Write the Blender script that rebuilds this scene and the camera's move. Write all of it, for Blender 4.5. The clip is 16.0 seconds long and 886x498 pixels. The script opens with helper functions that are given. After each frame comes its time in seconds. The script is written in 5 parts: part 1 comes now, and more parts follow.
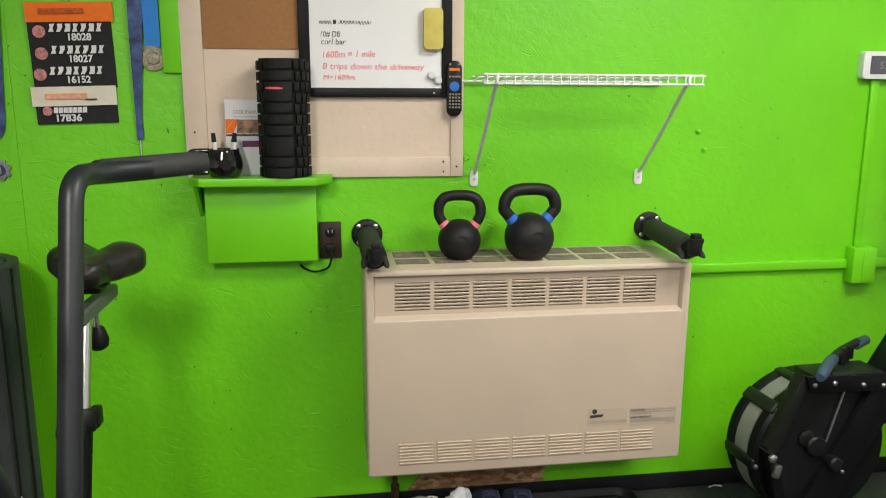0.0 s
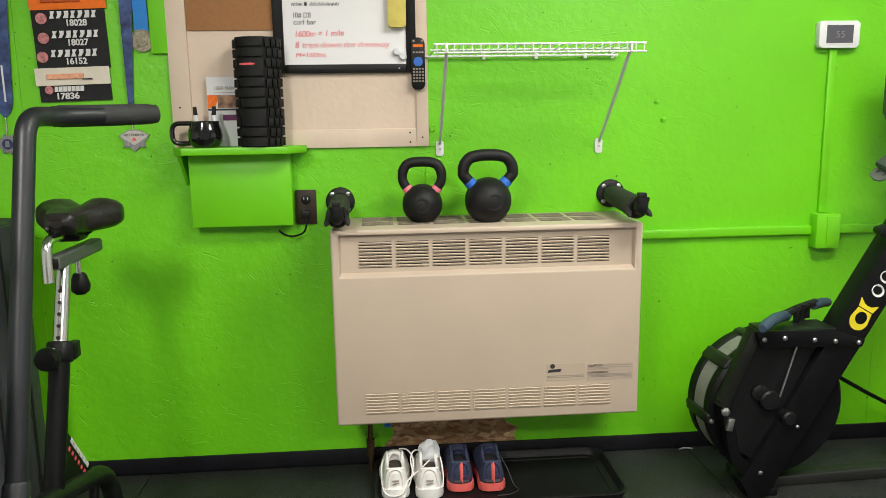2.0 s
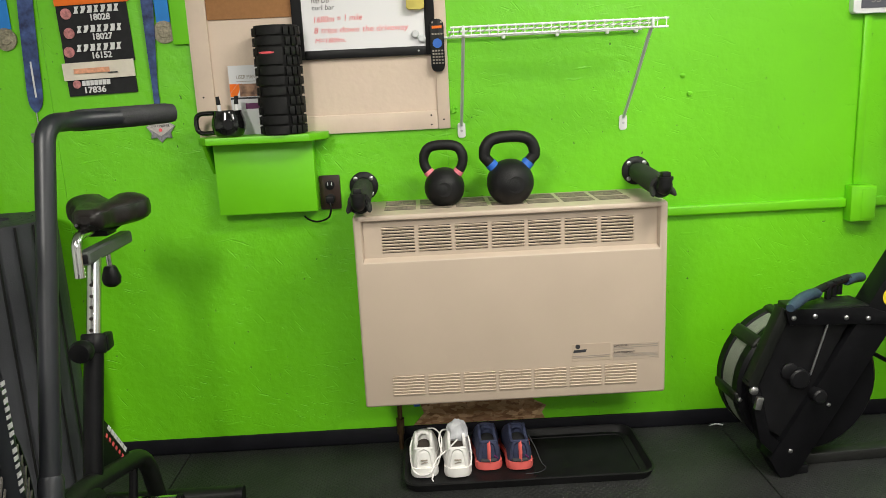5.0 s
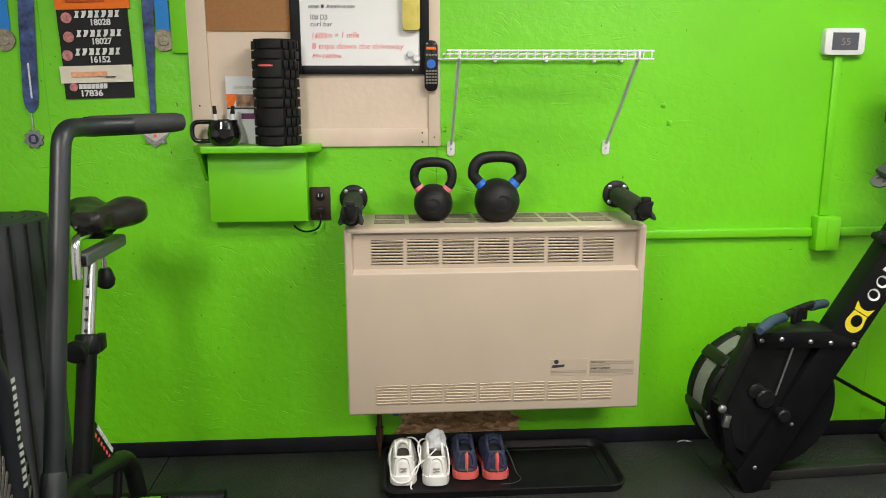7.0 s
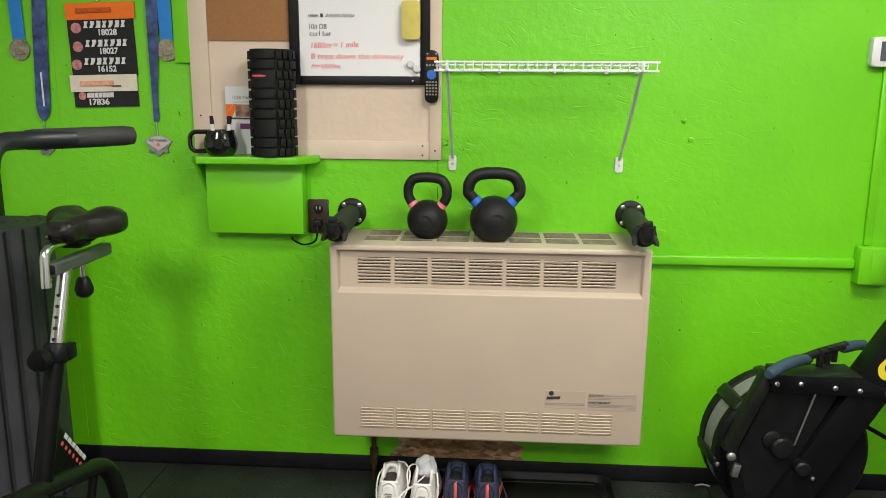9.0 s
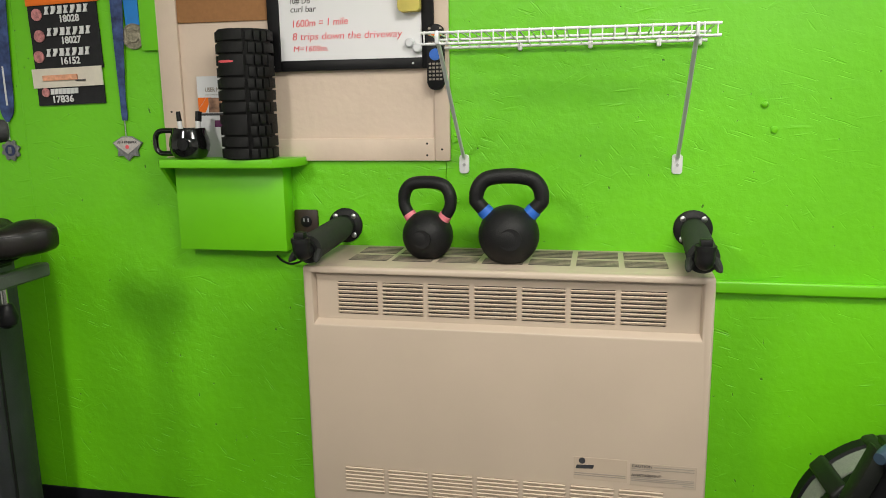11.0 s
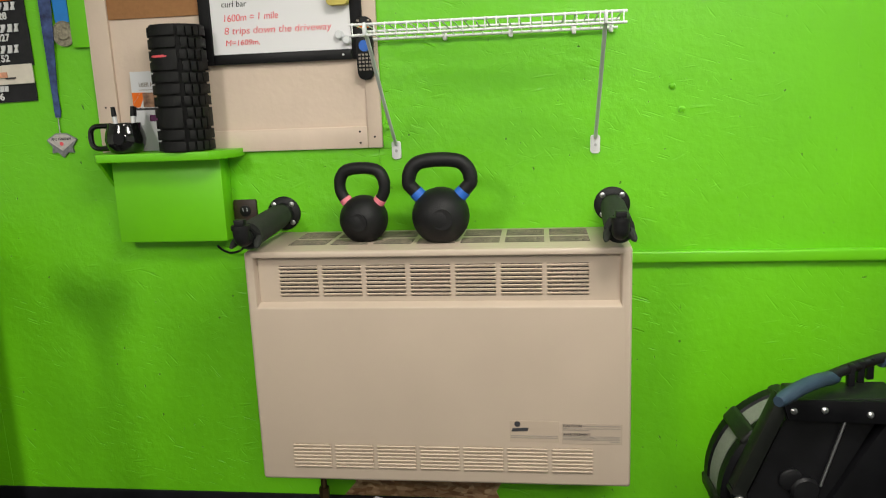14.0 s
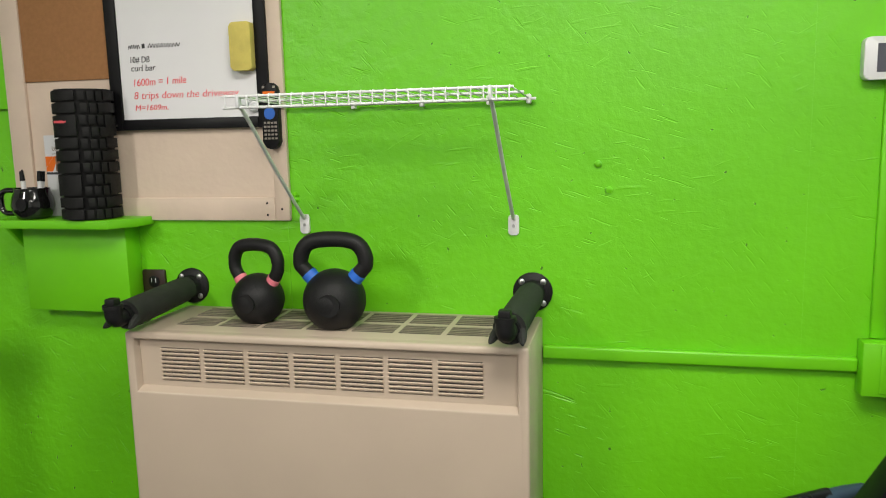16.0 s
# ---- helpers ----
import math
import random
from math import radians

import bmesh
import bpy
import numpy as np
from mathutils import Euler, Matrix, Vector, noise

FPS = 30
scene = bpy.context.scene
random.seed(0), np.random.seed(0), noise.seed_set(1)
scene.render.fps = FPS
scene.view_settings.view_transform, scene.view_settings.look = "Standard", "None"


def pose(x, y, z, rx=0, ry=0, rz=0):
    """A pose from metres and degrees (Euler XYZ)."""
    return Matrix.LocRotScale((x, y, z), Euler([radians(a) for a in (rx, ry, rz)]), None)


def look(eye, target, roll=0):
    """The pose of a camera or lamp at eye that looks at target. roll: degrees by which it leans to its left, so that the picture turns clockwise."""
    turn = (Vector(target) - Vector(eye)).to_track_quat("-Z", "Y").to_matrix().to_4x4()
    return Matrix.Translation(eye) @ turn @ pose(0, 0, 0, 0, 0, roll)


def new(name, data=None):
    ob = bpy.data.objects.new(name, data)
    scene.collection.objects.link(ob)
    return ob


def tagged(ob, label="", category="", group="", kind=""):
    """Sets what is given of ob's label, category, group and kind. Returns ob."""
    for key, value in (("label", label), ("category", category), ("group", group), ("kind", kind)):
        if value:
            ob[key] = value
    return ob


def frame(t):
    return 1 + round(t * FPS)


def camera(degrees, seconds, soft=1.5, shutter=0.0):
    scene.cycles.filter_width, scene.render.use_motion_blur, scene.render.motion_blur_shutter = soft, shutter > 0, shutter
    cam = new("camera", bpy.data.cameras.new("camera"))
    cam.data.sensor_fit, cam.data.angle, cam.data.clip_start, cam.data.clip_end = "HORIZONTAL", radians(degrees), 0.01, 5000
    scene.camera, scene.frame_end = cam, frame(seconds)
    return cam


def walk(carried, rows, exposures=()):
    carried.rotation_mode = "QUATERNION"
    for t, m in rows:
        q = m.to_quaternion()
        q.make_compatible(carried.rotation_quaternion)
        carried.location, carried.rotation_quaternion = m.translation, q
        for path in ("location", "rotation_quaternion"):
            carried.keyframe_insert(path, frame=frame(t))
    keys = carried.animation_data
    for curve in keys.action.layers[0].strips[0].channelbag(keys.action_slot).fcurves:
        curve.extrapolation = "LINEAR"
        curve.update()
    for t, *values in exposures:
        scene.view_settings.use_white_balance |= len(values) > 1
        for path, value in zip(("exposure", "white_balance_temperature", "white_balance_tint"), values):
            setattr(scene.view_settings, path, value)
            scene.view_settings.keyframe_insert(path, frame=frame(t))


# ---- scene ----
cam = camera(60.6, 16.0, soft=0.85, shutter=0.3)
PATH = [
    (0, (0.351, 0.009, 1.324), (0.64, 1.949, 0.933), 0.2),
    (0.5, (0.39, -0.131, 1.286), (0.665, 1.8, 0.844), 0.5),
    (1, (0.346, -0.237, 1.254), (0.703, 1.68, 0.81), 1.0),
    (1.5, (0.46, -0.222, 1.223), (0.782, 1.717, 0.852), 0.5),
    (2, (0.596, -0.196, 1.192), (0.75, 1.767, 0.842), -0.9),
    (2.5, (0.604, -0.216, 1.2), (0.763, 1.746, 0.85), -1.0),
    (3, (0.605, -0.182, 1.232), (0.745, 1.785, 0.898), -0.5),
    (3.5, (0.631, -0.167, 1.265), (0.661, 1.802, 0.919), -1.5),
    (4, (0.644, -0.182, 1.263), (0.669, 1.773, 0.837), -2.1),
    (4.2, (0.656, -0.188, 1.243), (0.686, 1.763, 0.804), -2.5),
    (6.3, (0.639, -0.204, 1.252), (0.705, 1.752, 0.839), -2.2),
    (6.5, (0.615, -0.219, 1.247), (0.691, 1.737, 0.839), -1.6),
    (7, (0.585, -0.262, 1.268), (0.718, 1.692, 0.862), -0.1),
    (7.5, (0.616, -0.237, 1.297), (0.797, 1.718, 0.917), 0.6),
    (8, (0.765, -0.208, 1.286), (0.803, 1.757, 0.919), 1.1),
    (8.5, (0.901, -0.179, 1.288), (0.791, 1.782, 0.909), 0.1),
    (9, (0.917, -0.148, 1.295), (0.789, 1.808, 0.897), 0.4),
    (9.2, (0.923, -0.134, 1.284), (0.794, 1.818, 0.868), 0.4),
    (11.3, (1.153, 0.38, 1.238), (0.727, 2.301, 0.88), -1.1),
    (11.5, (1.157, 0.364, 1.248), (0.73, 2.289, 0.917), -1.1),
    (12, (1.154, 0.309, 1.265), (0.758, 2.252, 1.002), -1.4),
    (12.5, (1.15, 0.295, 1.271), (0.786, 2.251, 1.067), -1.2),
    (13, (1.146, 0.298, 1.265), (0.826, 2.262, 1.065), -1.3),
    (13.5, (1.149, 0.288, 1.258), (0.857, 2.247, 0.976), -2.1),
    (14, (1.167, 0.26, 1.224), (0.913, 2.204, 0.825), -2.3),
    (14.5, (1.221, 0.259, 1.227), (0.99, 2.188, 0.753), -2.2),
    (15, (1.411, 0.253, 1.255), (1.11, 2.189, 0.854), 0.8),
    (15.5, (1.537, 0.332, 1.268), (1.141, 2.265, 0.941), 1.2),
    (16, (1.56, 0.524, 1.297), (1.104, 2.448, 0.998), -1.3),
]
walk(cam, [(t, look(eye, target, roll)) for t, eye, target, roll in PATH],
     exposures=[(0, 0.5), (1, 0.6), (2.5, 0.56), (3.5, 0.5), (4.2, 0.57), (6.5, 0.58), (8, 0.5), (9, 0.5), (11.5, 0.36), (13, 0.28), (14, 0.4), (15, 0.37), (16, 0.28)])

WALL = 2.295          # face of the painted wall

# ---- light ----
world = bpy.data.worlds.new("world")
scene.world = world
world.use_nodes = True
wn = world.node_tree.nodes
wn["Background"].inputs[0].default_value = (0.75, 0.85, 1.0, 1)
wn["Background"].inputs[1].default_value = 0.4


def area_lamp(name, eye, target, sx, sy, watts, colour):
    d = bpy.data.lights.new(name, "AREA")
    d.shape, d.size, d.size_y, d.energy, d.color = "RECTANGLE", sx, sy, watts, colour
    ob = new(name, d)
    ob.matrix_basis = look(eye, target)
    return ob


# ceiling tubes behind the camera and the daylight of the window
area_lamp("ceiling_tube_light", (1.7, 0.75, 2.46), (1.7, 0.75, 0), 1.2, 0.6, 42, (1.0, 0.96, 0.88))
area_lamp("ceiling_tube_light", (-0.42, -0.85, 2.46), (-0.42, -0.85, 0), 0.4, 1.2, 72, (1.0, 0.96, 0.88))
area_lamp("ceiling_tube_light", (2.2, -1.6, 2.46), (2.2, -1.6, 0), 1.2, 0.25, 40, (1.0, 0.96, 0.88))
area_lamp("window_daylight", (2.85, 2.33, 1.62), (2.6, 0.6, 0.9), 0.9, 0.95, 18, (0.86, 0.94, 1.0))

# ---- materials ----


def mat(name, col, rough=0.5, metal=0.0, var=0.12, scale=9.0, bump=0.05, bscale=160.0, col2=None, spec=0.5, coat=0.0):
    m = bpy.data.materials.new(name)
    m.use_nodes = True
    n, l = m.node_tree.nodes, m.node_tree.links
    b = n["Principled BSDF"]
    b.inputs["Metallic"].default_value = metal
    b.inputs["Specular IOR Level"].default_value = spec
    b.inputs["Coat Weight"].default_value = coat
    tc = n.new("ShaderNodeTexCoord")
    big = n.new("ShaderNodeTexNoise")
    big.inputs["Scale"].default_value, big.inputs["Detail"].default_value = scale, 6
    fine = n.new("ShaderNodeTexNoise")
    fine.inputs["Scale"].default_value, fine.inputs["Detail"].default_value = bscale, 3
    l.new(tc.outputs["Object"], big.inputs["Vector"])
    l.new(tc.outputs["Object"], fine.inputs["Vector"])
    ramp = n.new("ShaderNodeValToRGB")
    ramp.color_ramp.elements[0].position, ramp.color_ramp.elements[1].position = 0.3, 0.7
    lo = [c * (1 - var) for c in col]
    hi = col2 if col2 else [min(1.0, c * (1 + var)) for c in col]
    ramp.color_ramp.elements[0].color, ramp.color_ramp.elements[1].color = (*lo, 1), (*hi, 1)
    l.new(big.outputs["Fac"], ramp.inputs["Fac"])
    l.new(ramp.outputs["Color"], b.inputs["Base Color"])
    mr = n.new("ShaderNodeMapRange")
    mr.inputs["To Min"].default_value, mr.inputs["To Max"].default_value = max(0.02, rough - 0.08), min(1, rough + 0.08)
    l.new(fine.outputs["Fac"], mr.inputs["Value"])
    l.new(mr.outputs["Result"], b.inputs["Roughness"])
    if bump:
        bp = n.new("ShaderNodeBump")
        bp.inputs["Strength"].default_value, bp.inputs["Distance"].default_value = bump, 0.004
        l.new(fine.outputs["Fac"], bp.inputs["Height"])
        l.new(bp.outputs["Normal"], b.inputs["Normal"])
    return m


def painted_osb(name, col):
    """Gloss paint over oriented strand board: long soft flakes, sharp flake edges, pits."""
    m = mat(name, col, 0.42, 0, 0.07, 2.5, 0, 40)
    n, l = m.node_tree.nodes, m.node_tree.links
    b = n["Principled BSDF"]
    tc = n["Texture Coordinate"]
    total = None

    def add(socket, k):
        nonlocal total
        m2 = n.new("ShaderNodeMath")
        m2.operation = "MULTIPLY_ADD"
        m2.inputs[1].default_value = k
        l.new(socket, m2.inputs[0])
        if total is not None:
            l.new(total, m2.inputs[2])
        else:
            m2.inputs[2].default_value = 0
        total = m2.outputs[0]

    # short raised and sunk strands in several directions
    for k, (turn, sx, sz, amount) in enumerate(((0.12, 11, 115, 0.42), (-0.3, 15, 160, -0.75), (0.5, 19, 145, 0.32), (-0.9, 17, 160, -0.6))):
        rot = n.new("ShaderNodeMapping")
        rot.inputs["Rotation"].default_value = (0, turn, 0)
        rot.inputs["Location"].default_value = (k * 3.1, 0, k * 1.7)
        l.new(tc.outputs["Object"], rot.inputs["Vector"])
        mp = n.new("ShaderNodeMapping")
        mp.inputs["Scale"].default_value = (sx, 1, sz)
        l.new(rot.outputs["Vector"], mp.inputs["Vector"])
        v = n.new("ShaderNodeTexNoise")
        v.inputs["Scale"].default_value, v.inputs["Detail"].default_value = 1.0, 1.0
        l.new(mp.outputs["Vector"], v.inputs["Vector"])
        line = n.new("ShaderNodeMapRange")
        line.inputs["From Min"].default_value, line.inputs["From Max"].default_value = 0.67, 0.77
        l.new(v.outputs["Fac"], line.inputs["Value"])
        patchy = n.new("ShaderNodeTexNoise")
        patchy.inputs["Scale"].default_value, patchy.inputs["Detail"].default_value = 4.5 + k, 2
        l.new(rot.outputs["Vector"], patchy.inputs["Vector"])
        where = n.new("ShaderNodeMapRange")
        where.inputs["From Min"].default_value, where.inputs["From Max"].default_value = 0.5, 0.68
        l.new(patchy.outputs["Fac"], where.inputs["Value"])
        both = n.new("ShaderNodeMath")
        both.operation = "MULTIPLY"
        l.new(line.outputs["Result"], both.inputs[0])
        l.new(where.outputs["Result"], both.inputs[1])
        add(both.outputs[0], amount)
    for sc, det, amount in ((9, 2, 0.9), (30, 5, 1.15), (110, 3, 0.2)):
        soft = n.new("ShaderNodeTexNoise")
        soft.inputs["Scale"].default_value, soft.inputs["Detail"].default_value = sc, det
        l.new(tc.outputs["Object"], soft.inputs["Vector"])
        add(soft.outputs["Fac"], amount)
    # pits
    pit = n.new("ShaderNodeTexNoise")
    pit.inputs["Scale"].default_value, pit.inputs["Detail"].default_value = 62, 2
    l.new(tc.outputs["Object"], pit.inputs["Vector"])
    deep = n.new("ShaderNodeMapRange")
    deep.inputs["From Min"].default_value, deep.inputs["From Max"].default_value = 0.74, 0.77
    l.new(pit.outputs["Fac"], deep.inputs["Value"])
    add(deep.outputs["Result"], -0.9)
    # darker green mixed in at the pits
    pit_mix = n.new("ShaderNodeMix")
    pit_mix.data_type = "RGBA"
    ramp = n["Color Ramp"]
    keep = n.new("ShaderNodeMath")
    keep.operation = "MULTIPLY"
    keep.inputs[1].default_value = 0.75
    l.new(deep.outputs["Result"], keep.inputs[0])
    l.new(keep.outputs[0], pit_mix.inputs["Factor"])
    l.new(ramp.outputs["Color"], pit_mix.inputs[6])
    pit_mix.inputs[7].default_value = (0.03, 0.09, 0.006, 1)
    l.new(pit_mix.outputs[2], b.inputs["Base Color"])
    bp = n.new("ShaderNodeBump")
    bp.inputs["Strength"].default_value, bp.inputs["Distance"].default_value = 0.6, 0.004
    l.new(total, bp.inputs["Height"])
    l.new(bp.outputs["Normal"], b.inputs["Normal"])
    return m


def flakes(name):
    """Bare strand board: flakes of several browns."""
    m = mat(name, (0.36, 0.2, 0.09), 0.75, 0, 0.2, 9, 0.2, 60)
    n, l = m.node_tree.nodes, m.node_tree.links
    wob = n.new("ShaderNodeTexNoise")
    wob.inputs["Scale"].default_value, wob.inputs["Detail"].default_value = 26, 3
    l.new(n["Texture Coordinate"].outputs["Object"], wob.inputs["Vector"])
    shift = n.new("ShaderNodeVectorMath")
    shift.operation = "MULTIPLY_ADD"
    shift.inputs[1].default_value = (0.02, 0, 0.02)
    l.new(wob.outputs["Color"], shift.inputs[0])
    l.new(n["Texture Coordinate"].outputs["Object"], shift.inputs[2])
    last = None
    for turn, sx, sz, part_of in ((0.5, 30, 70, 1.0), (-0.9, 44, 95, 0.5)):
        mp = n.new("ShaderNodeMapping")
        mp.inputs["Scale"].default_value = (sx, 6, sz)
        mp.inputs["Rotation"].default_value = (0, turn, 0)
        l.new(shift.outputs["Vector"], mp.inputs["Vector"])
        v = n.new("ShaderNodeTexVoronoi")
        v.inputs["Scale"].default_value = 1.0
        l.new(mp.outputs["Vector"], v.inputs["Vector"])
        sp = n.new("ShaderNodeSeparateColor")
        l.new(v.outputs["Color"], sp.inputs[0])
        r = n.new("ShaderNodeValToRGB")
        r.color_ramp.elements[0].color, r.color_ramp.elements[1].color = (0.16, 0.075, 0.035, 1), (0.66, 0.45, 0.26, 1)
        mid = r.color_ramp.elements.new(0.55)
        mid.color = (0.32, 0.17, 0.08, 1)
        l.new(sp.outputs[0], r.inputs["Fac"])
        if last is None:
            last = r.outputs["Color"]
        else:
            mx = n.new("ShaderNodeMix")
            mx.data_type = "RGBA"
            mx.inputs["Factor"].default_value = part_of
            l.new(last, mx.inputs[6])
            l.new(r.outputs["Color"], mx.inputs[7])
            last = mx.outputs[2]
    l.new(last, n["Principled BSDF"].inputs["Base Color"])
    return m


GREEN = painted_osb("green_painted_board", (0.15, 0.57, 0.006))
GREEN_TRIM = mat("green_trim_paint", (0.15, 0.57, 0.006), 0.4, 0, 0.05, 6, 0.06, 60)
WHITE_WALL = mat("pale_wall_paint", (0.62, 0.62, 0.6), 0.7, 0, 0.05, 3, 0.05, 80)


def studded(name, col):
    """Rubber with rows of small round studs, scuffed in patches."""
    m = mat(name, col, 0.46, 0, 0.35, 5, 0.5, 420, spec=0.35)
    n, l = m.node_tree.nodes, m.node_tree.links
    turned = n.new("ShaderNodeMapping")
    turned.inputs["Rotation"].default_value = (0, 0, 0.785)
    l.new(n["Texture Coordinate"].outputs["Object"], turned.inputs["Vector"])
    dots = n.new("ShaderNodeTexVoronoi")
    dots.voronoi_dimensions = "2D"
    dots.inputs["Scale"].default_value, dots.inputs["Randomness"].default_value = 72, 0.0
    l.new(turned.outputs["Vector"], dots.inputs["Vector"])
    stud = n.new("ShaderNodeMapRange")
    stud.inputs["From Min"].default_value, stud.inputs["From Max"].default_value = 0.2, 0.42
    stud.inputs["To Min"].default_value, stud.inputs["To Max"].default_value = 1.0, 0.0
    l.new(dots.outputs["Distance"], stud.inputs["Value"])
    raised = n.new("ShaderNodeBump")
    raised.inputs["Strength"].default_value, raised.inputs["Distance"].default_value = 0.55, 0.0016
    l.new(stud.outputs["Result"], raised.inputs["Height"])
    l.new(n["Bump"].outputs["Normal"], raised.inputs["Normal"])
    l.new(raised.outputs["Normal"], n["Principled BSDF"].inputs["Normal"])
    return m


RUBBER = studded("black_rubber_mat", (0.022, 0.023, 0.022))
BASE_RUBBER = mat("black_baseboard_rubber", (0.008, 0.008, 0.011), 0.5, 0, 0.3, 14, 0.1, 90, spec=0.22)
BEIGE = mat("beige_enamel", (0.50, 0.405, 0.32), 0.38, 0, 0.035, 5, 0.03, 240)
# same beige made lighter, so the slats look as if they catch light
BEIGE_SLAT_LIT = mat("beige_enamel_lit_slat", (0.56, 0.455, 0.355), 0.32, 0, 0.05, 20, 0.02, 240)
BROWN_SLAT = mat("mid_brown_top_slat", (0.3, 0.245, 0.185), 0.6, 0, 0.25, 60, 0)
LETTER_WHITE = mat("worn_white_lettering", (0.42, 0.42, 0.42), 0.6, 0, 0.2, 80, 0)
# darker beige that paints the thin shade between the lower slats
SHADE_GAP = mat("beige_louver_gap_shade", (0.3, 0.24, 0.18), 0.6, 0, 0.1, 30, 0)
# near-black colour painted in place of the shade inside grilles and holes
DARK_GAP = mat("dark_hole_shade", (0.025, 0.02, 0.017), 0.8, 0, 0.3, 40, 0, 60)
# dark brown that paints the shade inside the top grilles
TOP_GAP = mat("top_grille_gap_shade", (0.05, 0.043, 0.034), 0.8, 0, 0.3, 60, 0.1, 200)
CREAM = mat("pinkish_cream_board_paint", (0.67, 0.535, 0.43), 0.6, 0, 0.05, 4, 0.35, 42)
CREAM_TRIM = mat("pinkish_cream_trim_paint", (0.67, 0.535, 0.43), 0.55, 0, 0.06, 8, 0.12, 70)
CORK = mat("cork", (0.36, 0.17, 0.065), 0.85, 0, 0.07, 90, 0.12, 260)
WHITEBOARD = mat("whiteboard_gloss", (0.83, 0.82, 0.84), 0.09, 0, 0.02, 4, 0, 60)
BLACK_PLASTIC = mat("black_plastic", (0.006, 0.006, 0.007), 0.45, 0, 0.3, 20, 0.06, 260, spec=0.25)
BLACK_GLOSS = mat("black_glazed_ceramic", (0.006, 0.006, 0.006), 0.1, 0, 0.2, 10, 0, 60, coat=0.5)
BLACK_FOAM = mat("black_foam", (0.006, 0.006, 0.006), 0.6, 0, 0.25, 30, 0.25, 380, spec=0.28)
FOAM_SLEEVE = mat("grey_black_foam_sleeve", (0.017, 0.018, 0.016), 0.8, 0, 0.3, 25, 0.4, 420)
IRON = mat("black_powder_coated_iron", (0.009, 0.009, 0.0095), 0.52, 0, 0.3, 16, 0.22, 330, spec=0.28)
PINK = mat("pink_band_paint", (0.75, 0.2, 0.25), 0.5)
BLUE = mat("blue_band_paint", (0.02, 0.13, 0.55), 0.5)
WHITE_METAL = mat("white_coated_wire", (0.75, 0.75, 0.76), 0.35, 0, 0.05)
GREY_BRACE = mat("light_grey_brace", (0.66, 0.67, 0.69), 0.4, 0.1, 0.06)
CHROME = mat("chrome", (0.72, 0.72, 0.72), 0.18, 1.0, 0.05, 10, 0)
STEEL = mat("zinc_steel", (0.5, 0.5, 0.5), 0.35, 1.0, 0.1, 30, 0.05)
BRASS = mat("tarnished_brass", (0.1, 0.06, 0.03), 0.5, 0.8, 0.3, 40, 0.1)
BLUE_GREY_PAINT = mat("dark_blue_grey_frame_paint", (0.012, 0.0135, 0.0175), 0.42, 0.1, 0.15, 12, 0.05, 200)
BLACK_PAINT = mat("black_frame_paint", (0.0045, 0.0045, 0.0055), 0.4, 0, 0.25, 14, 0.05, 220, spec=0.17)
WIRE_PAINT = mat("dusty_black_wire", (0.11, 0.1, 0.09), 0.4, 0.3, 0.3, 40, 0)
OLIVE_BLACK = mat("sheen_black_plastic", (0.009, 0.0105, 0.0085), 0.42, 0, 0.25, 12, 0.08, 200, spec=0.3)
GRIP = mat("worn_rubber_grip", (0.024, 0.024, 0.026), 0.7, 0, 0.3, 30, 0.25, 260)
LEATHER = mat("black_vinyl", (0.012, 0.01, 0.009), 0.34, 0, 0.2, 20, 0.2, 300)
GREY_MESH = mat("grey_vent_mesh", (0.2, 0.21, 0.18), 0.6, 0, 0.25, 300, 0.5, 500)
MONITOR_GREY = mat("grey_green_monitor_shell", (0.05, 0.06, 0.053), 0.5, 0, 0.08, 6, 0.04, 300)
STRAP_GREY = mat("grey_green_strap_rubber", (0.085, 0.095, 0.085), 0.55, 0, 0.15, 20, 0.08)
RAIL_GREY = mat("dull_rail", (0.016, 0.0165, 0.0155), 0.45, 0.2, 0.15, 9, 0.05)
HANDLE_BLUE = mat("blue_grey_handle_rubber", (0.024, 0.05, 0.082), 0.6, 0, 0.2, 20, 0.15, 240)
YELLOW = mat("yellow_decal", (0.75, 0.62, 0.02), 0.5, 0, 0.05)
WHITE_DECAL = mat("white_decal", (0.7, 0.7, 0.7), 0.5, 0, 0.06)
GREY_DECAL = mat("grey_print", (0.3, 0.26, 0.22), 0.6, 0, 0.1)
INK = mat("black_ink", (0.03, 0.03, 0.035), 0.6, 0, 0.1)
RED_INK = mat("red_ink", (0.8, 0.1, 0.12), 0.6, 0, 0.1)
RED_PAINT = mat("orange_red_vinyl", (0.36, 0.032, 0.008), 0.5, 0, 0.1)
MATGREY = mat("charcoal_foam_mat", (0.042, 0.044, 0.05), 0.6, 0, 0.2, 7, 0.25, 240, spec=0.4)
WHITE_PLASTIC = mat("white_plastic", (0.72, 0.72, 0.72), 0.4, 0, 0.03)
SCREEN = mat("grey_screen", (0.09, 0.09, 0.11), 0.2, 0, 0.05, 5, 0)
WHITE_LEATHER = mat("white_shoe_leather", (0.8, 0.785, 0.76), 0.5, 0, 0.05, 20, 0.15, 200)
# dark colours that stand for the shade inside the shoes
WHITE_SHOE_SHADE = mat("white_shoe_inside_shade", (0.05, 0.038, 0.03), 0.8, 0, 0.1, 40, 0.2, 300)
NAVY_SHOE_SHADE = mat("navy_shoe_inside_shade", (0.008, 0.008, 0.01), 0.9, 0, 0.2, 40, 0.2, 300)
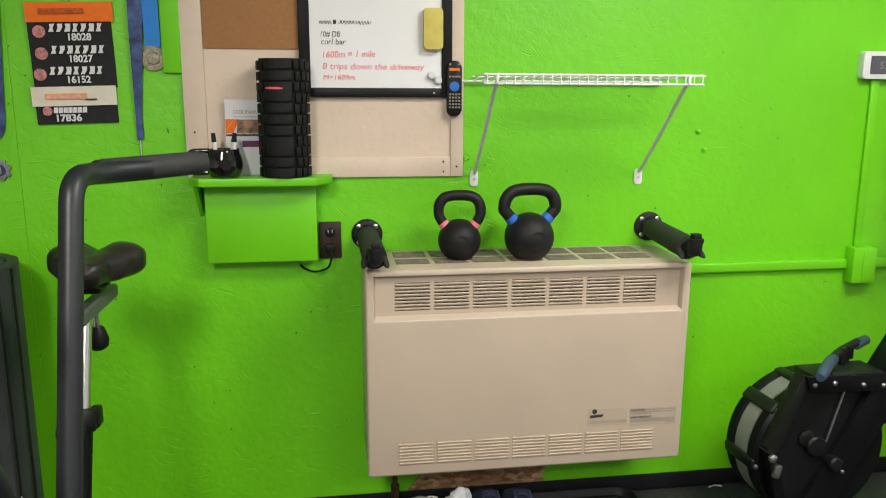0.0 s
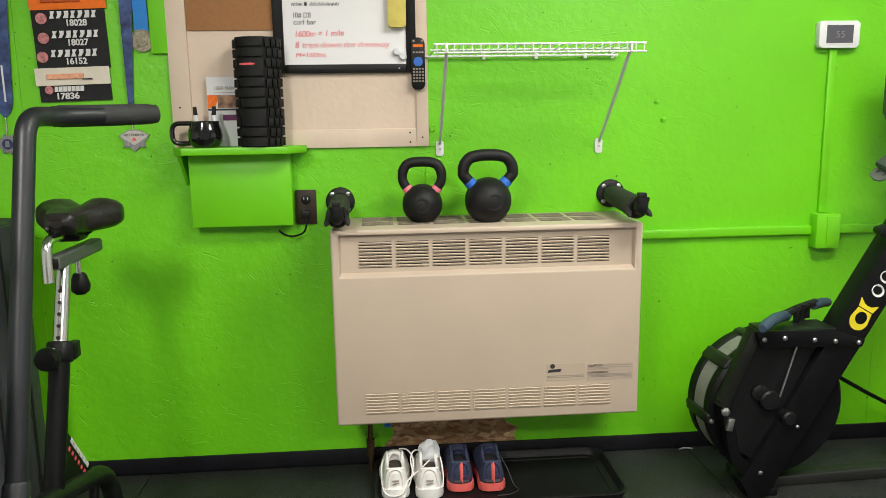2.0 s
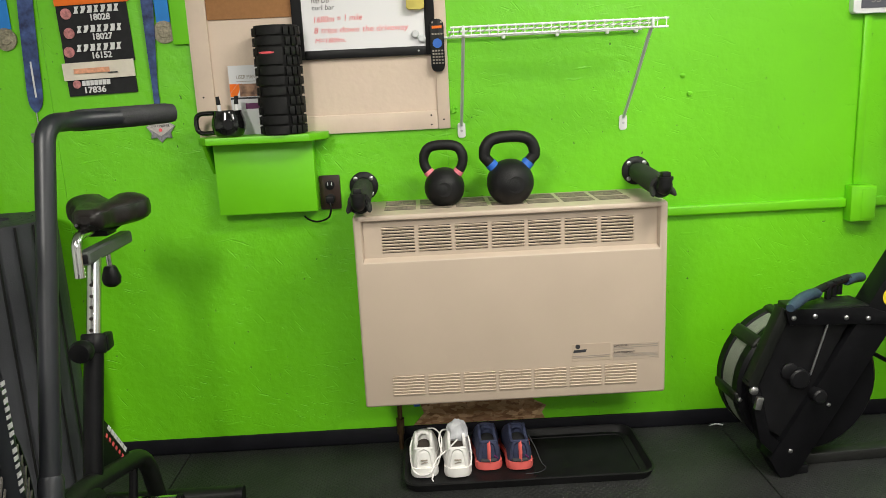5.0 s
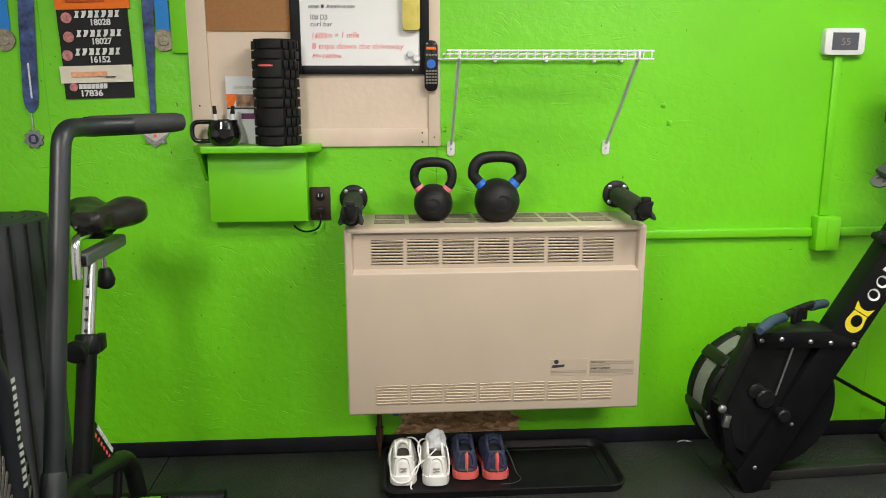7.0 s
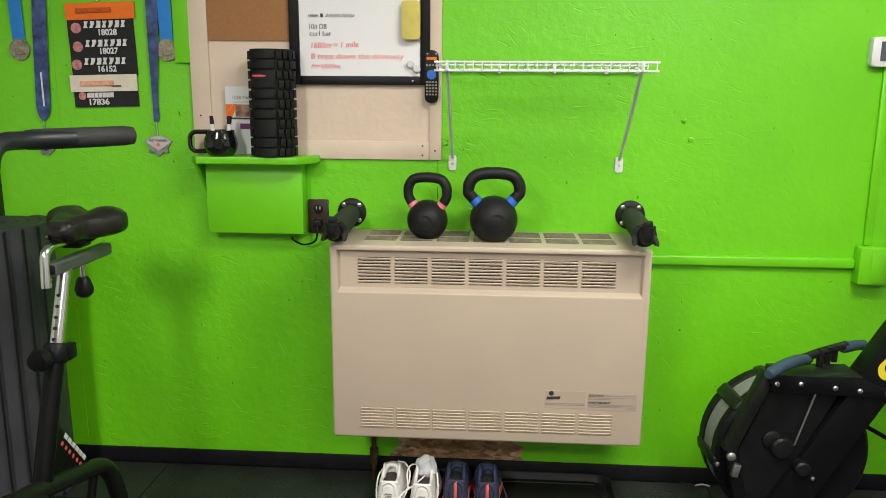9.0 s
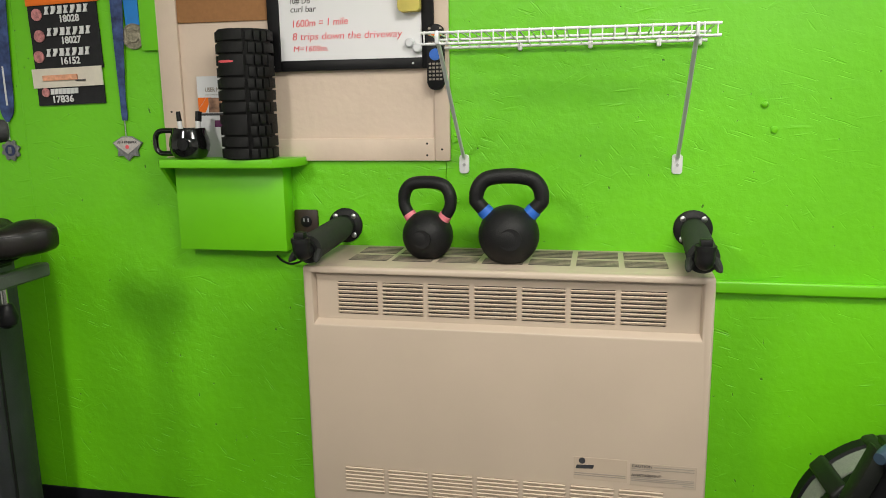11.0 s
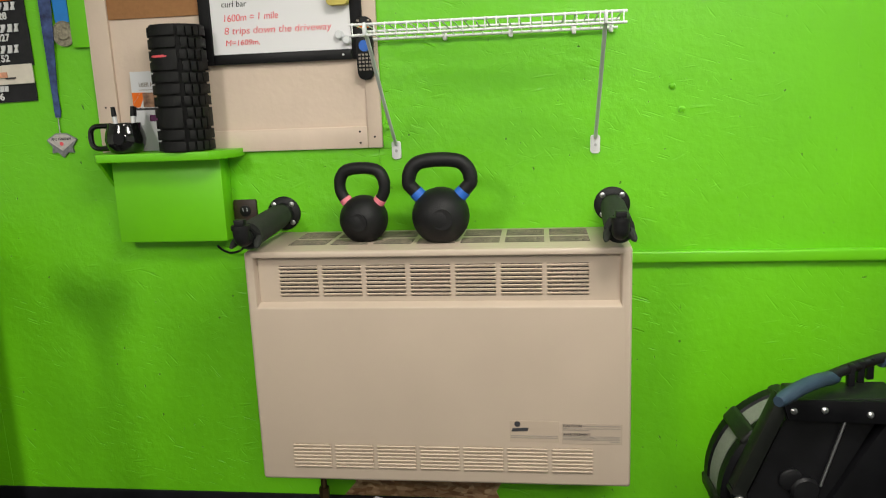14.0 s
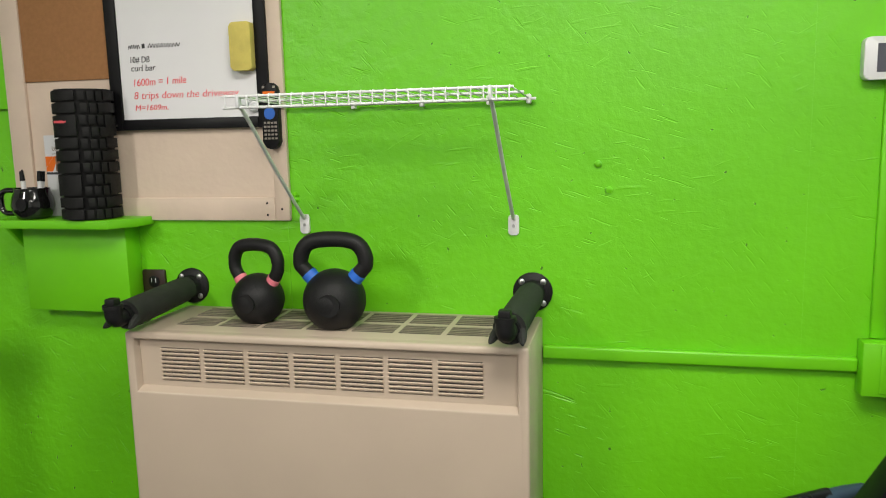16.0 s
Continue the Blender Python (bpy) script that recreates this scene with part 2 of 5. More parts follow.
NAVY_MESH = mat("navy_knit", (0.03, 0.038, 0.085), 0.8, 0, 0.25, 90, 0.5, 700)
CORAL = mat("coral_foam", (0.74, 0.13, 0.115), 0.55, 0, 0.06, 30, 0.1)
PLUM = mat("plum_print", (0.12, 0.015, 0.09), 0.6)
PAPER = mat("white_paper", (0.68, 0.68, 0.7), 0.6, 0, 0.03, 6, 0)
ORANGE = mat("orange_fabric", (0.85, 0.17, 0.012), 0.8, 0, 0.06, 40, 0.25, 600)
BLACK_FABRIC = mat("black_fabric", (0.012, 0.012, 0.014), 0.85, 0, 0.2, 60, 0.25, 600)
CREAM_FABRIC = mat("cream_fabric", (0.72, 0.66, 0.56), 0.8, 0, 0.05, 40, 0.25, 600)
RIBBON_BLUE = mat("bright_blue_ribbon", (0.01, 0.2, 0.6), 0.6, 0, 0.06, 30, 0.1, 600)
RIBBON_NAVY = mat("mottled_navy_ribbon", (0.014, 0.028, 0.13), 0.6, 0, 0.5, 38, 0.1, 600, col2=(0.06, 0.11, 0.3))
BRONZE = mat("antique_silver_bronze", (0.3, 0.27, 0.2), 0.42, 0.8, 0.3, 120, 0.6, 260)
PEWTER = mat("pewter", (0.25, 0.25, 0.26), 0.4, 0.7, 0.25, 120, 0.4, 260)
YELLOW_SPONGE = mat("yellow_felt_eraser", (0.62, 0.52, 0.13), 0.85, 0, 0.1, 30, 0.2, 300)
PRINT_BROWN = mat("brown_photo_print", (0.2, 0.08, 0.04), 0.5, 0, 0.6, 60, 0, 60, col2=(0.45, 0.24, 0.14))
DARK_WOOD = mat("dark_stained_casing", (0.022, 0.014, 0.01), 0.5, 0, 0.3, 8, 0.1, 90)
BROWN_PLATE = mat("dark_brown_plate", (0.03, 0.017, 0.012), 0.35, 0, 0.15)
CASEMENT = mat("dark_window_frame_paint", (0.03, 0.028, 0.026), 0.5)
TRAY = mat("black_tray_plastic", (0.007, 0.007, 0.0075), 0.5, 0, 0.25, 14, 0.12, 260, spec=0.25)
CLEAR = mat("crumpled_white_tissue", (0.62, 0.63, 0.66), 0.5, 0, 0.1, 30, 0.2, 120)

sky_out = bpy.data.materials.new("overcast_outside")
sky_out.use_nodes = True
sky_out.node_tree.nodes["Principled BSDF"].inputs["Emission Color"].default_value = (0.93, 0.97, 1, 1)
sky_out.node_tree.nodes["Principled BSDF"].inputs["Emission Strength"].default_value = 1.6
GLASS = bpy.data.materials.new("window_glass")
GLASS.use_nodes = True
GLASS.node_tree.nodes["Principled BSDF"].inputs["Transmission Weight"].default_value = 1
GLASS.node_tree.nodes["Principled BSDF"].inputs["Roughness"].default_value = 0.02

# ---- mesh tools: everything is modelled in world places, then set under its thing ----


def thing(name, at, label, category, group="", kind=""):
    ob = new(name)
    ob.empty_display_size = 0.05
    ob.location = at
    return tagged(ob, label, category, group, kind)


def origin(ob):
    m = Matrix.Identity(4)
    while ob is not None:
        m = ob.matrix_basis @ m
        ob = ob.parent
    return m


def finish(me, material, smooth):
    me.materials.append(material)
    if smooth:
        me.polygons.foreach_set("use_smooth", [True] * len(me.polygons))
        me.set_sharp_from_angle(angle=radians(38))
    me.update()


def part(name, bm, material, parent=None, label="", smooth=True):
    if parent is not None:
        bm.transform(origin(parent).inverted())
    bmesh.ops.recalc_face_normals(bm, faces=bm.faces)
    me = bpy.data.meshes.new(name)
    bm.to_mesh(me)
    bm.free()
    finish(me, material, smooth)
    ob = new(name, me)
    ob.parent = parent
    return tagged(ob, label)


def setting(name, bm, material, label, category, smooth=True):
    return tagged(part(name, bm, material, None, "", smooth), label, category, "", "structure")


def box(bm, x0, x1, y0, y1, z0, z1, bevel=0.0, seg=2, turn=None):
    r = bmesh.ops.create_cube(bm, size=1)
    m = Matrix.Translation(((x0 + x1) / 2, (y0 + y1) / 2, (z0 + z1) / 2))
    if turn is not None:
        m = m @ turn
    bmesh.ops.transform(bm, verts=r["verts"], matrix=m @ Matrix.Diagonal((x1 - x0, y1 - y0, z1 - z0, 1)))
    if bevel:
        es = list({e for v in r["verts"] for e in v.link_edges})
        bmesh.ops.bevel(bm, geom=es, offset=bevel, segments=seg, affect="EDGES", profile=0.5)
    return bm


def B(*a, **k):
    return box(bmesh.new(), *a, **k)


def cyl(bm, p0, p1, r0, r1=None, seg=24, caps=True):
    p0, p1 = Vector(p0), Vector(p1)
    r1 = r0 if r1 is None else r1
    q = (p1 - p0).to_track_quat("Z", "Y").to_matrix().to_4x4()
    r = bmesh.ops.create_cone(bm, cap_ends=caps, segments=seg, radius1=r0, radius2=r1, depth=(p1 - p0).length)
    bmesh.ops.transform(bm, verts=r["verts"], matrix=Matrix.Translation((p0 + p1) / 2) @ q)
    return bm


def C(*a, **k):
    return cyl(bmesh.new(), *a, **k)


def ball(bm, c, r, sx=1, sy=1, sz=1, u=20, v=14):
    q = bmesh.ops.create_uvsphere(bm, u_segments=u, v_segments=v, radius=r)
    bmesh.ops.transform(bm, verts=q["verts"], matrix=Matrix.Translation(c) @ Matrix.Diagonal((sx, sy, sz, 1)))
    return bm


def smooth_path(pts, n=8, closed=False):
    """Catmull-Rom through the points."""
    p = [Vector(a) for a in pts]
    out = []
    k = len(p)
    for i in range(k if closed else k - 1):
        if closed:
            a, b, c, d = p[i - 1], p[i], p[(i + 1) % k], p[(i + 2) % k]
        else:
            a, b, c, d = p[max(i - 1, 0)], p[i], p[i + 1], p[min(i + 2, k - 1)]
        for j in range(n):
            t = j / n
            out.append(0.5 * (2 * b + (c - a) * t + (2 * a - 5 * b + 4 * c - d) * t * t + (3 * b - a - 3 * c + d) * t ** 3))
    if not closed:
        out.append(p[-1])
    return out


def round_path(pts, r, n=6):
    """Straight runs joined by bends of radius about r."""
    p = [Vector(a) for a in pts]
    out = [p[0]]
    for a, b, c in zip(p, p[1:], p[2:]):
        u, v = (a - b), (c - b)
        d = min(r, u.length * 0.49, v.length * 0.49)
        s, e = b + u.normalized() * d, b + v.normalized() * d
        for j in range(n + 1):
            t = j / n
            out.append((1 - t) ** 2 * s + 2 * t * (1 - t) * b + t * t * e)
    out.append(p[-1])
    return out


def sweep(bm, pts, r, seg=12, closed=False, flat=1.0):
    """A tube along the points; r a number or one for each point."""
    p = [Vector(a) for a in pts]
    k = len(p)
    rr = r if isinstance(r, (list, tuple)) else [r] * k
    up = None
    rings = []
    for i in range(k):
        if closed:
            t = p[(i + 1) % k] - p[i - 1]
        else:
            t = p[min(i + 1, k - 1)] - p[max(i - 1, 0)]
        t.normalize()
        if up is None:
            up = t.orthogonal().normalized()
        up = (up - t * up.dot(t)).normalized()
        side = t.cross(up)
        rings.append([bm.verts.new(p[i] + (up * math.cos(a) * flat + side * math.sin(a)) * rr[i]) for a in [2 * math.pi * j / seg for j in range(seg)]])
    for i in range(k if closed else k - 1):
        a, b = rings[i], rings[(i + 1) % k]
        for j in range(seg):
            bm.faces.new((a[j], a[(j + 1) % seg], b[(j + 1) % seg], b[j]))
    if not closed:
        bm.faces.new(rings[0][::-1])
        bm.faces.new(rings[-1])
    return bm


def S(*a, **k):
    return sweep(bmesh.new(), *a, **k)


def prism(bm, poly, y0, y1, bevel=0.0, plane="xz"):
    """A flat outline made thick. plane xz: outline (x, z), thickness along y; plane xy: along z; plane yz: along x."""
    put = {"xz": lambda a, b, d: (a, d, b), "xy": lambda a, b, d: (a, b, d), "yz": lambda a, b, d: (d, a, b)}[plane]
    lo = [bm.verts.new(put(a, b, y0)) for a, b in poly]
    hi = [bm.verts.new(put(a, b, y1)) for a, b in poly]
    fs = [bm.faces.new(lo[::-1]), bm.faces.new(hi)]
    k = len(poly)
    for i in range(k):
        fs.append(bm.faces.new((lo[i], lo[(i + 1) % k], hi[(i + 1) % k], hi[i])))
    if bevel:
        es = [e for f in fs[:2] for e in f.edges]
        bmesh.ops.bevel(bm, geom=list(set(es)), offset=bevel, segments=2, affect="EDGES", profile=0.5)
    return bm


def P(*a, **k):
    return prism(bmesh.new(), *a, **k)


def rrect(x0, x1, y0, y1, r, n=5):
    out = []
    for cx, cy, a0 in ((x1 - r, y1 - r, 0), (x0 + r, y1 - r, 90), (x0 + r, y0 + r, 180), (x1 - r, y0 + r, 270)):
        out += [(cx + r * math.cos(radians(a0 + 90 * i / n)), cy + r * math.sin(radians(a0 + 90 * i / n))) for i in range(n + 1)]
    return out


def disc(cx, cy, r, n=28):
    return [(cx + r * math.cos(2 * math.pi * i / n), cy + r * math.sin(2 * math.pi * i / n)) for i in range(n)]


def lathe(bm, profile, c, seg=32, axis="z"):
    """profile: (radius, height) rows from one end to the other."""
    put = {"z": lambda a, b, h: (c[0] + a, c[1] + b, c[2] + h), "y": lambda a, b, h: (c[0] + a, c[1] + h, c[2] + b), "x": lambda a, b, h: (c[0] + h, c[1] + a, c[2] + b)}[axis]
    rings = []
    for r, h in profile:
        rings.append([bm.verts.new(put(r * math.cos(2 * math.pi * j / seg), r * math.sin(2 * math.pi * j / seg), h)) for j in range(seg)])
    for a, b in zip(rings, rings[1:]):
        for j in range(seg):
            bm.faces.new((a[j], a[(j + 1) % seg], b[(j + 1) % seg], b[j]))
    bm.faces.new(rings[0][::-1])
    bm.faces.new(rings[-1])
    return bm


def words(name, text, x, y, z, size, material, parent, m=None, wide=None, shear=0.0, bold=0.0):
    """Raised lettering that faces -y, with its lower left corner at x, z."""
    cu = bpy.data.curves.new(name, "FONT")
    cu.body, cu.size, cu.extrude, cu.shear, cu.offset = text, size, 0.0006, shear, bold
    ob = bpy.data.objects.new(name, cu)
    me = bpy.data.meshes.new_from_object(ob)
    bpy.data.objects.remove(ob)
    bm = bmesh.new()
    bm.from_mesh(me)
    bpy.data.meshes.remove(me)
    if wide:
        xs = [v.co.x for v in bm.verts]
        k = wide / max(1e-4, max(xs) - min(xs))
        bmesh.ops.scale(bm, vec=(k, 1, 1), verts=bm.verts)
    bm.transform(Matrix.Translation((x, y, z)) @ (m or Matrix.Identity(4)) @ pose(0, 0, 0, 90, 0, 0))
    return part(name, bm, material, parent, "", False)


def repeat(ob, moves):
    """More parts on the mesh of ob, moved within the same parent."""
    for d in moves:
        o = ob.copy()
        scene.collection.objects.link(o)
        o.location = Vector(ob.location) + Vector(d)

# ---- the room ----
X0, X1, Y0, TOP = -2.6, 4.2, -3.2, 2.5
WX0, WX1, WZ0, WZ1 = 2.335, 3.4, 1.05, 2.1      # the window's opening

bm = bmesh.new()
box(bm, X0 - 0.15, WX0, WALL + 0.012, WALL + 0.14, 0, TOP)
box(bm, WX1, X1 + 0.15, WALL + 0.012, WALL + 0.14, 0, TOP)
box(bm, WX0, WX1, WALL + 0.012, WALL + 0.14, 0, WZ0)
box(bm, WX0, WX1, WALL + 0.012, WALL + 0.14, WZ1, TOP)
wall_north = setting("wall_north", bm, GREEN_TRIM, "bright green painted strand board wall", "wall", False)
setting("wall_south", B(X0 - 0.15, X1 + 0.15, Y0 - 0.12, Y0, 0, TOP), WHITE_WALL, "plain pale wall behind", "wall", False)
setting("wall_west", B(X0 - 0.15, X0, Y0, WALL + 0.012, 0, TOP), WHITE_WALL, "plain pale side wall", "wall", False)
setting("wall_east", B(X1, X1 + 0.15, Y0, WALL + 0.012, 0, TOP), WHITE_WALL, "plain pale side wall", "wall", False)
setting("ceiling", B(X0 - 0.15, X1 + 0.15, Y0 - 0.12, WALL + 0.14, TOP, TOP + 0.12), WHITE_WALL, "plain white ceiling", "ceiling", False)
floor = setting("floor", B(X0 - 0.15, X1 + 0.15, Y0 - 0.12, WALL + 0.14, -0.12, -0.012), BASE_RUBBER, "dark floor under black rubber mats", "floor", False)
baseboard = setting("baseboard", B(X0, X1, WALL - 0.009, WALL - 0.0005, 0, 0.056, bevel=0.003), BASE_RUBBER, "black rubber baseboard along the green wall", "baseboard")

# dark casing beside the mats
trim = setting("trim_dark_casing", B(-1.5, -0.735, WALL - 0.03, WALL + 0.01, 0.0, 2.2, bevel=0.004), DARK_WOOD, "dark stained casing at the end of the wall", "trim")
# green battens on the wall
setting("trim_green_batten", B(-0.105, -0.054, WALL - 0.014, WALL, 1.39, 2.4, bevel=0.003), GREEN_TRIM, "green painted batten beside the notice board", "trim")

# window
window = thing("window_1", (2.87, WALL, WZ0), "dark framed window with bright overcast daylight", "window", "", "structure")
bm = bmesh.new()
box(bm, WX0, WX0 + 0.055, WALL - 0.02, WALL + 0.05, WZ0, WZ1, bevel=0.004)
box(bm, WX1 - 0.055, WX1, WALL - 0.02, WALL + 0.05, WZ0, WZ1, bevel=0.004)
box(bm, WX0 + 0.055, WX1 - 0.055, WALL - 0.02, WALL + 0.05, WZ1 - 0.06, WZ1, bevel=0.004)
box(bm, WX0 + 0.055, WX1 - 0.055, WALL - 0.02, WALL + 0.05, WZ0, WZ0 + 0.1, bevel=0.004)
frame_part = part("window_frame", bm, CASEMENT, window)
for z in (1.24, 1.5):
    part("muntin", B(WX0 + 0.055, WX1 - 0.055, WALL - 0.005, WALL + 0.035, z, z + 0.034, bevel=0.003), CASEMENT, window)
pane = part("pane", B(WX0 + 0.05, WX1 - 0.05, WALL + 0.018, WALL + 0.022, WZ0 + 0.09, WZ1 - 0.05), GLASS, window, "", False)
pane.visible_shadow = False
out = setting("backdrop", B(1.5, 5.0, WALL + 0.9, WALL + 0.92, 0, 3.5), sky_out, "bright overcast daylight outside the window", "backdrop", False)

# ---- wall heater ----
HX0, HX1, HZ0, HZ1, HF = 0.437, 1.381, 0.252, 0.862, 2.022
heater = thing("wall_heater", (0.909, WALL, HZ0), "beige enamelled gas wall heater with louvered grilles", "heater")
bm = bmesh.new()
box(bm, HX0, HX1, HF + 0.026, WALL, HZ0 + 0.004, HZ1, bevel=0.006)
body = part("body", bm, BEIGE, heater)
# front shell in one piece with a sunk grille field
RX0, RX1, RZ0, RZ1, RD = 0.46, 1.358, 0.726, 0.845, 0.02
bm = bmesh.new()
ring = lambda x0, x1, z0, z1, y: [bm.verts.new(p) for p in ((x0, y, z0), (x1, y, z0), (x1, y, z1), (x0, y, z1))]
o = ring(HX0, HX1, HZ0, HZ1 - 0.001, HF)
k = ring(RX0, RX1, RZ0 - 0.01, RZ1, HF)
q = ring(RX0 + 0.004, RX1 - 0.004, RZ0 + 0.002, RZ1 - 0.004, HF + RD)
e = ring(HX0, HX1, HZ0, HZ1 - 0.001, HF + 0.0262)
for a, b in ((o, k), (k, q), (e, o)):
    for i in range(4):
        bm.faces.new((a[i], a[(i + 1) % 4], b[(i + 1) % 4], b[i]))
bm.faces.new(q)
bm.faces.new(e[::-1])
bmesh.ops.recalc_face_normals(bm, faces=bm.faces)
outer = [x for x in bm.edges if all(v in o for v in x.verts)] + [x for x in bm.edges if any(v in o for v in x.verts) and any(v in e for v in x.verts)]
bmesh.ops.bevel(bm, geom=outer, offset=0.008, segments=3, affect="EDGES", profile=0.5)
inner = [x for x in bm.edges if all(v.is_valid and v in k for v in x.verts)]
bmesh.ops.bevel(bm, geom=inner, offset=0.0035, segments=2, affect="EDGES", profile=0.5)
front_panel = part("front_panel", bm, BEIGE, heater)


def louvers(x0, x1, z0, z1, y, rows, deep, tilt, gap_mat, name):
    """Seven groups of slats in a front face at y."""
    pitch_x = (x1 - x0 + 0.0135) / 7
    w = pitch_x - 0.0135
    # flat sheet on the closed face, its colour stands for the shaded gaps
    back = part(name + "_gap_shade", B(x0, x0 + w, y - 0.0012, y + 0.0005, z0, z1), gap_mat, heater, "", False)
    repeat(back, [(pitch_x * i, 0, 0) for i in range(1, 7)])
    ph = (z1 - z0) / rows
    t = pose(0, 0, 0, tilt, 0, 0)
    slat = part("slat", B(x0 - 0.0005, x0 + w + 0.0005, y - 0.0035, y - 0.0002, z0 + ph * 0.5 - deep / 2, z0 + ph * 0.5 + deep / 2, turn=t), BEIGE_SLAT_LIT, heater, "", False)
    repeat(slat, [(pitch_x * i, 0, ph * j) for i in range(7) for j in range(rows) if i or j])


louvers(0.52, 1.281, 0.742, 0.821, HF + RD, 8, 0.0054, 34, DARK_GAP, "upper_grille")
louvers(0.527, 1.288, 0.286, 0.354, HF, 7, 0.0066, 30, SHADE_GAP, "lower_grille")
# top grilles: two rows of seven
for y0, y1 in ((2.096, 2.165), (2.186, 2.27)):
    px = (1.288 - 0.529 + 0.0135) / 7
    w = px - 0.0135
    # dark sheet laid on the closed top as the shaded inside of each grille
    g = part("top_gap_shade", B(0.529, 0.529 + w, y0, y1, HZ1 - 0.0005, HZ1 + 0.0008), TOP_GAP, heater, "", False)
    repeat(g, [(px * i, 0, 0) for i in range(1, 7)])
    ph = (y1 - y0) / 5
    s = part("top_slat", B(0.529, 0.529 + w, y0 + ph * 0.36, y0 + ph * 0.62, HZ1 - 0.0005, HZ1 + 0.0018), BROWN_SLAT, heater, "", False)
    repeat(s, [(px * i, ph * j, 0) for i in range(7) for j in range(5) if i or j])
# label plates with print
yl = HF - 0.0006
plate = part("maker_label", B(1.086, 1.207, yl - 0.0003, HF + 0.001, 0.37, 0.425), mat("label_film", (0.45, 0.36, 0.28), 0.4, 0, 0.02), heater, "clear printed label", False)
part("maker_mark", P(disc(1.105, 0.417, 0.0075), yl - 0.0012, yl, plane="xz"), INK, plate, "", False)
part("maker_name", P([(1.09, 0.397), (1.13, 0.399), (1.133, 0.408), (1.093, 0.406)], yl - 0.0012, yl), INK, plate, "", False)
for z in (0.385, 0.38):
    part("print_line", B(1.088, 1.204, yl - 0.0012, yl, z, z + 0.0022), GREY_DECAL, plate, "", False)
plate2 = part("warning_label", B(1.214, 1.36, yl - 0.0003, HF + 0.001, 0.366, 0.42), mat("label_film_grey", (0.42, 0.34, 0.27), 0.4, 0, 0.02), heater, "clear printed caution label", False)
words("caution_word", "CAUTION", 1.217, yl - 0.001, 0.411, 0.0095, INK, plate2, wide=0.045)
words("warning_word", "AVERTISSEMENT", 1.217, yl - 0.001, 0.389, 0.0085, INK, plate2, wide=0.066)
for z, x0, x1 in ((0.413, 1.266, 1.355), (0.4065, 1.217, 1.355), (0.402, 1.217, 1.28), (0.385, 1.217, 1.355), (0.381, 1.217, 1.355), (0.377, 1.217, 1.355), (0.372, 1.33, 1.355)):
    part("print_line", B(x0, x1, yl - 0.0012, yl, z, z + 0.002), GREY_DECAL, plate2, "", False)

# gas pipe, bare board patch and tape under the heater
pipe = thing("gas_pipe", (0.53, 2.24, 0), "tarnished brass gas pipe with valve under the heater", "pipe")
part("pipe_run", C((0.53, 2.235, 0.0), (0.53, 2.235, 0.253), 0.0085, seg=14), BRASS, pipe)
bm = C((0.53, 2.235, 0.084), (0.53, 2.235, 0.112), 0.0155, seg=6)
cyl(bm, (0.53, 2.235, 0.055), (0.53, 2.235, 0.0835), 0.0125, seg=12)
part("valve_nut", bm, BRASS, pipe)
edge = [(0.575, 0.057), (1.04, 0.057), (1.03, 0.08), (1.045, 0.105), (1.0, 0.13), (0.985, 0.2), (1.01, 0.25), (0.62, 0.25), (0.63, 0.18), (0.6, 0.14), (0.612, 0.1)]
setting("trim_bare_board", P(edge, WALL - 0.004, WALL - 0.0005), flakes("bare_strand_board"), "bare unpainted strand board patch under the heater", "wall patch", False)
tagged(part("blue_tape", B(0.578, 0.6, WALL - 0.006, WALL - 0.0005, 0.128, 0.14), BLUE), "strip of blue tape on the wall under the heater", "tape")

# ---- kettlebells ----


def kettlebell(x, y, r, top, half, tube, band, label, turn):
    z0 = HZ1 + 0.0022
    k = thing("kettlebell", (x, y, z0), label, "kettlebell", "kettlebells on the heater")
    prof = []
    for i in range(22):
        a = -math.pi / 2 + math.pi * i / 21
        h = r * math.sin(a)
        if h < -r * 0.86:
            continue
        prof.append((max(r * math.cos(a), 0.0005), h + r * 0.86))
    bm = lathe(bmesh.new(), [(0.001, 0.0)] + [(r * 0.5, 0.0)] + prof, (x, y, z0), 32)
    ball_part = part("ball", bm, IRON, k)
    part("weight_badge", C((x + 0.1 * r, y - r * 0.96, z0 + r * 0.86), (x + 0.1 * r, y - r * 0.8, z0 + r * 0.86), r * 0.36, seg=20), IRON, ball_part, "shallow round cast badge")
    H = top - z0
    cz = r * 0.86
    a = r * 0.62
    pts = [(-a, cz + r * 0.62), (-half * 0.9, cz + r * 1.02), (-half * 0.98, H - tube * 4.2), (-half * 0.93, H - tube * 2.7), (-half * 0.73, H - tube * 1.5), (-half * 0.4, H - tube * 1.03), (0, H - tube * 0.92)]
    pts = pts + [(-u, v) for u, v in pts[-2::-1]]
    path = smooth_path([(x + u, y, z0 + v) for u, v in pts], 5)
    n = len(path)
    rad = [tube * (1.05 if 0.2 < i / n < 0.8 else 1.0) for i in range(n)]
    part("handle", S(path, rad, 16), IRON, k)
    for s in (0, 1):
        q = path[1:4] if s == 0 else path[-4:-1]
        part("colour_band", S(q, tube * 1.08, 16), band, k, "painted colour band")
    k.rotation_euler = (0, 0, radians(turn))
    return k


kettlebell(0.718, 2.15, 0.0625, 1.063, 0.062, 0.0148, PINK, "small black iron kettlebell with pink bands", -8)
kettlebell(0.921, 2.128, 0.0725, 1.083, 0.079, 0.0172, BLUE, "larger black iron kettlebell with blue bands", 3)

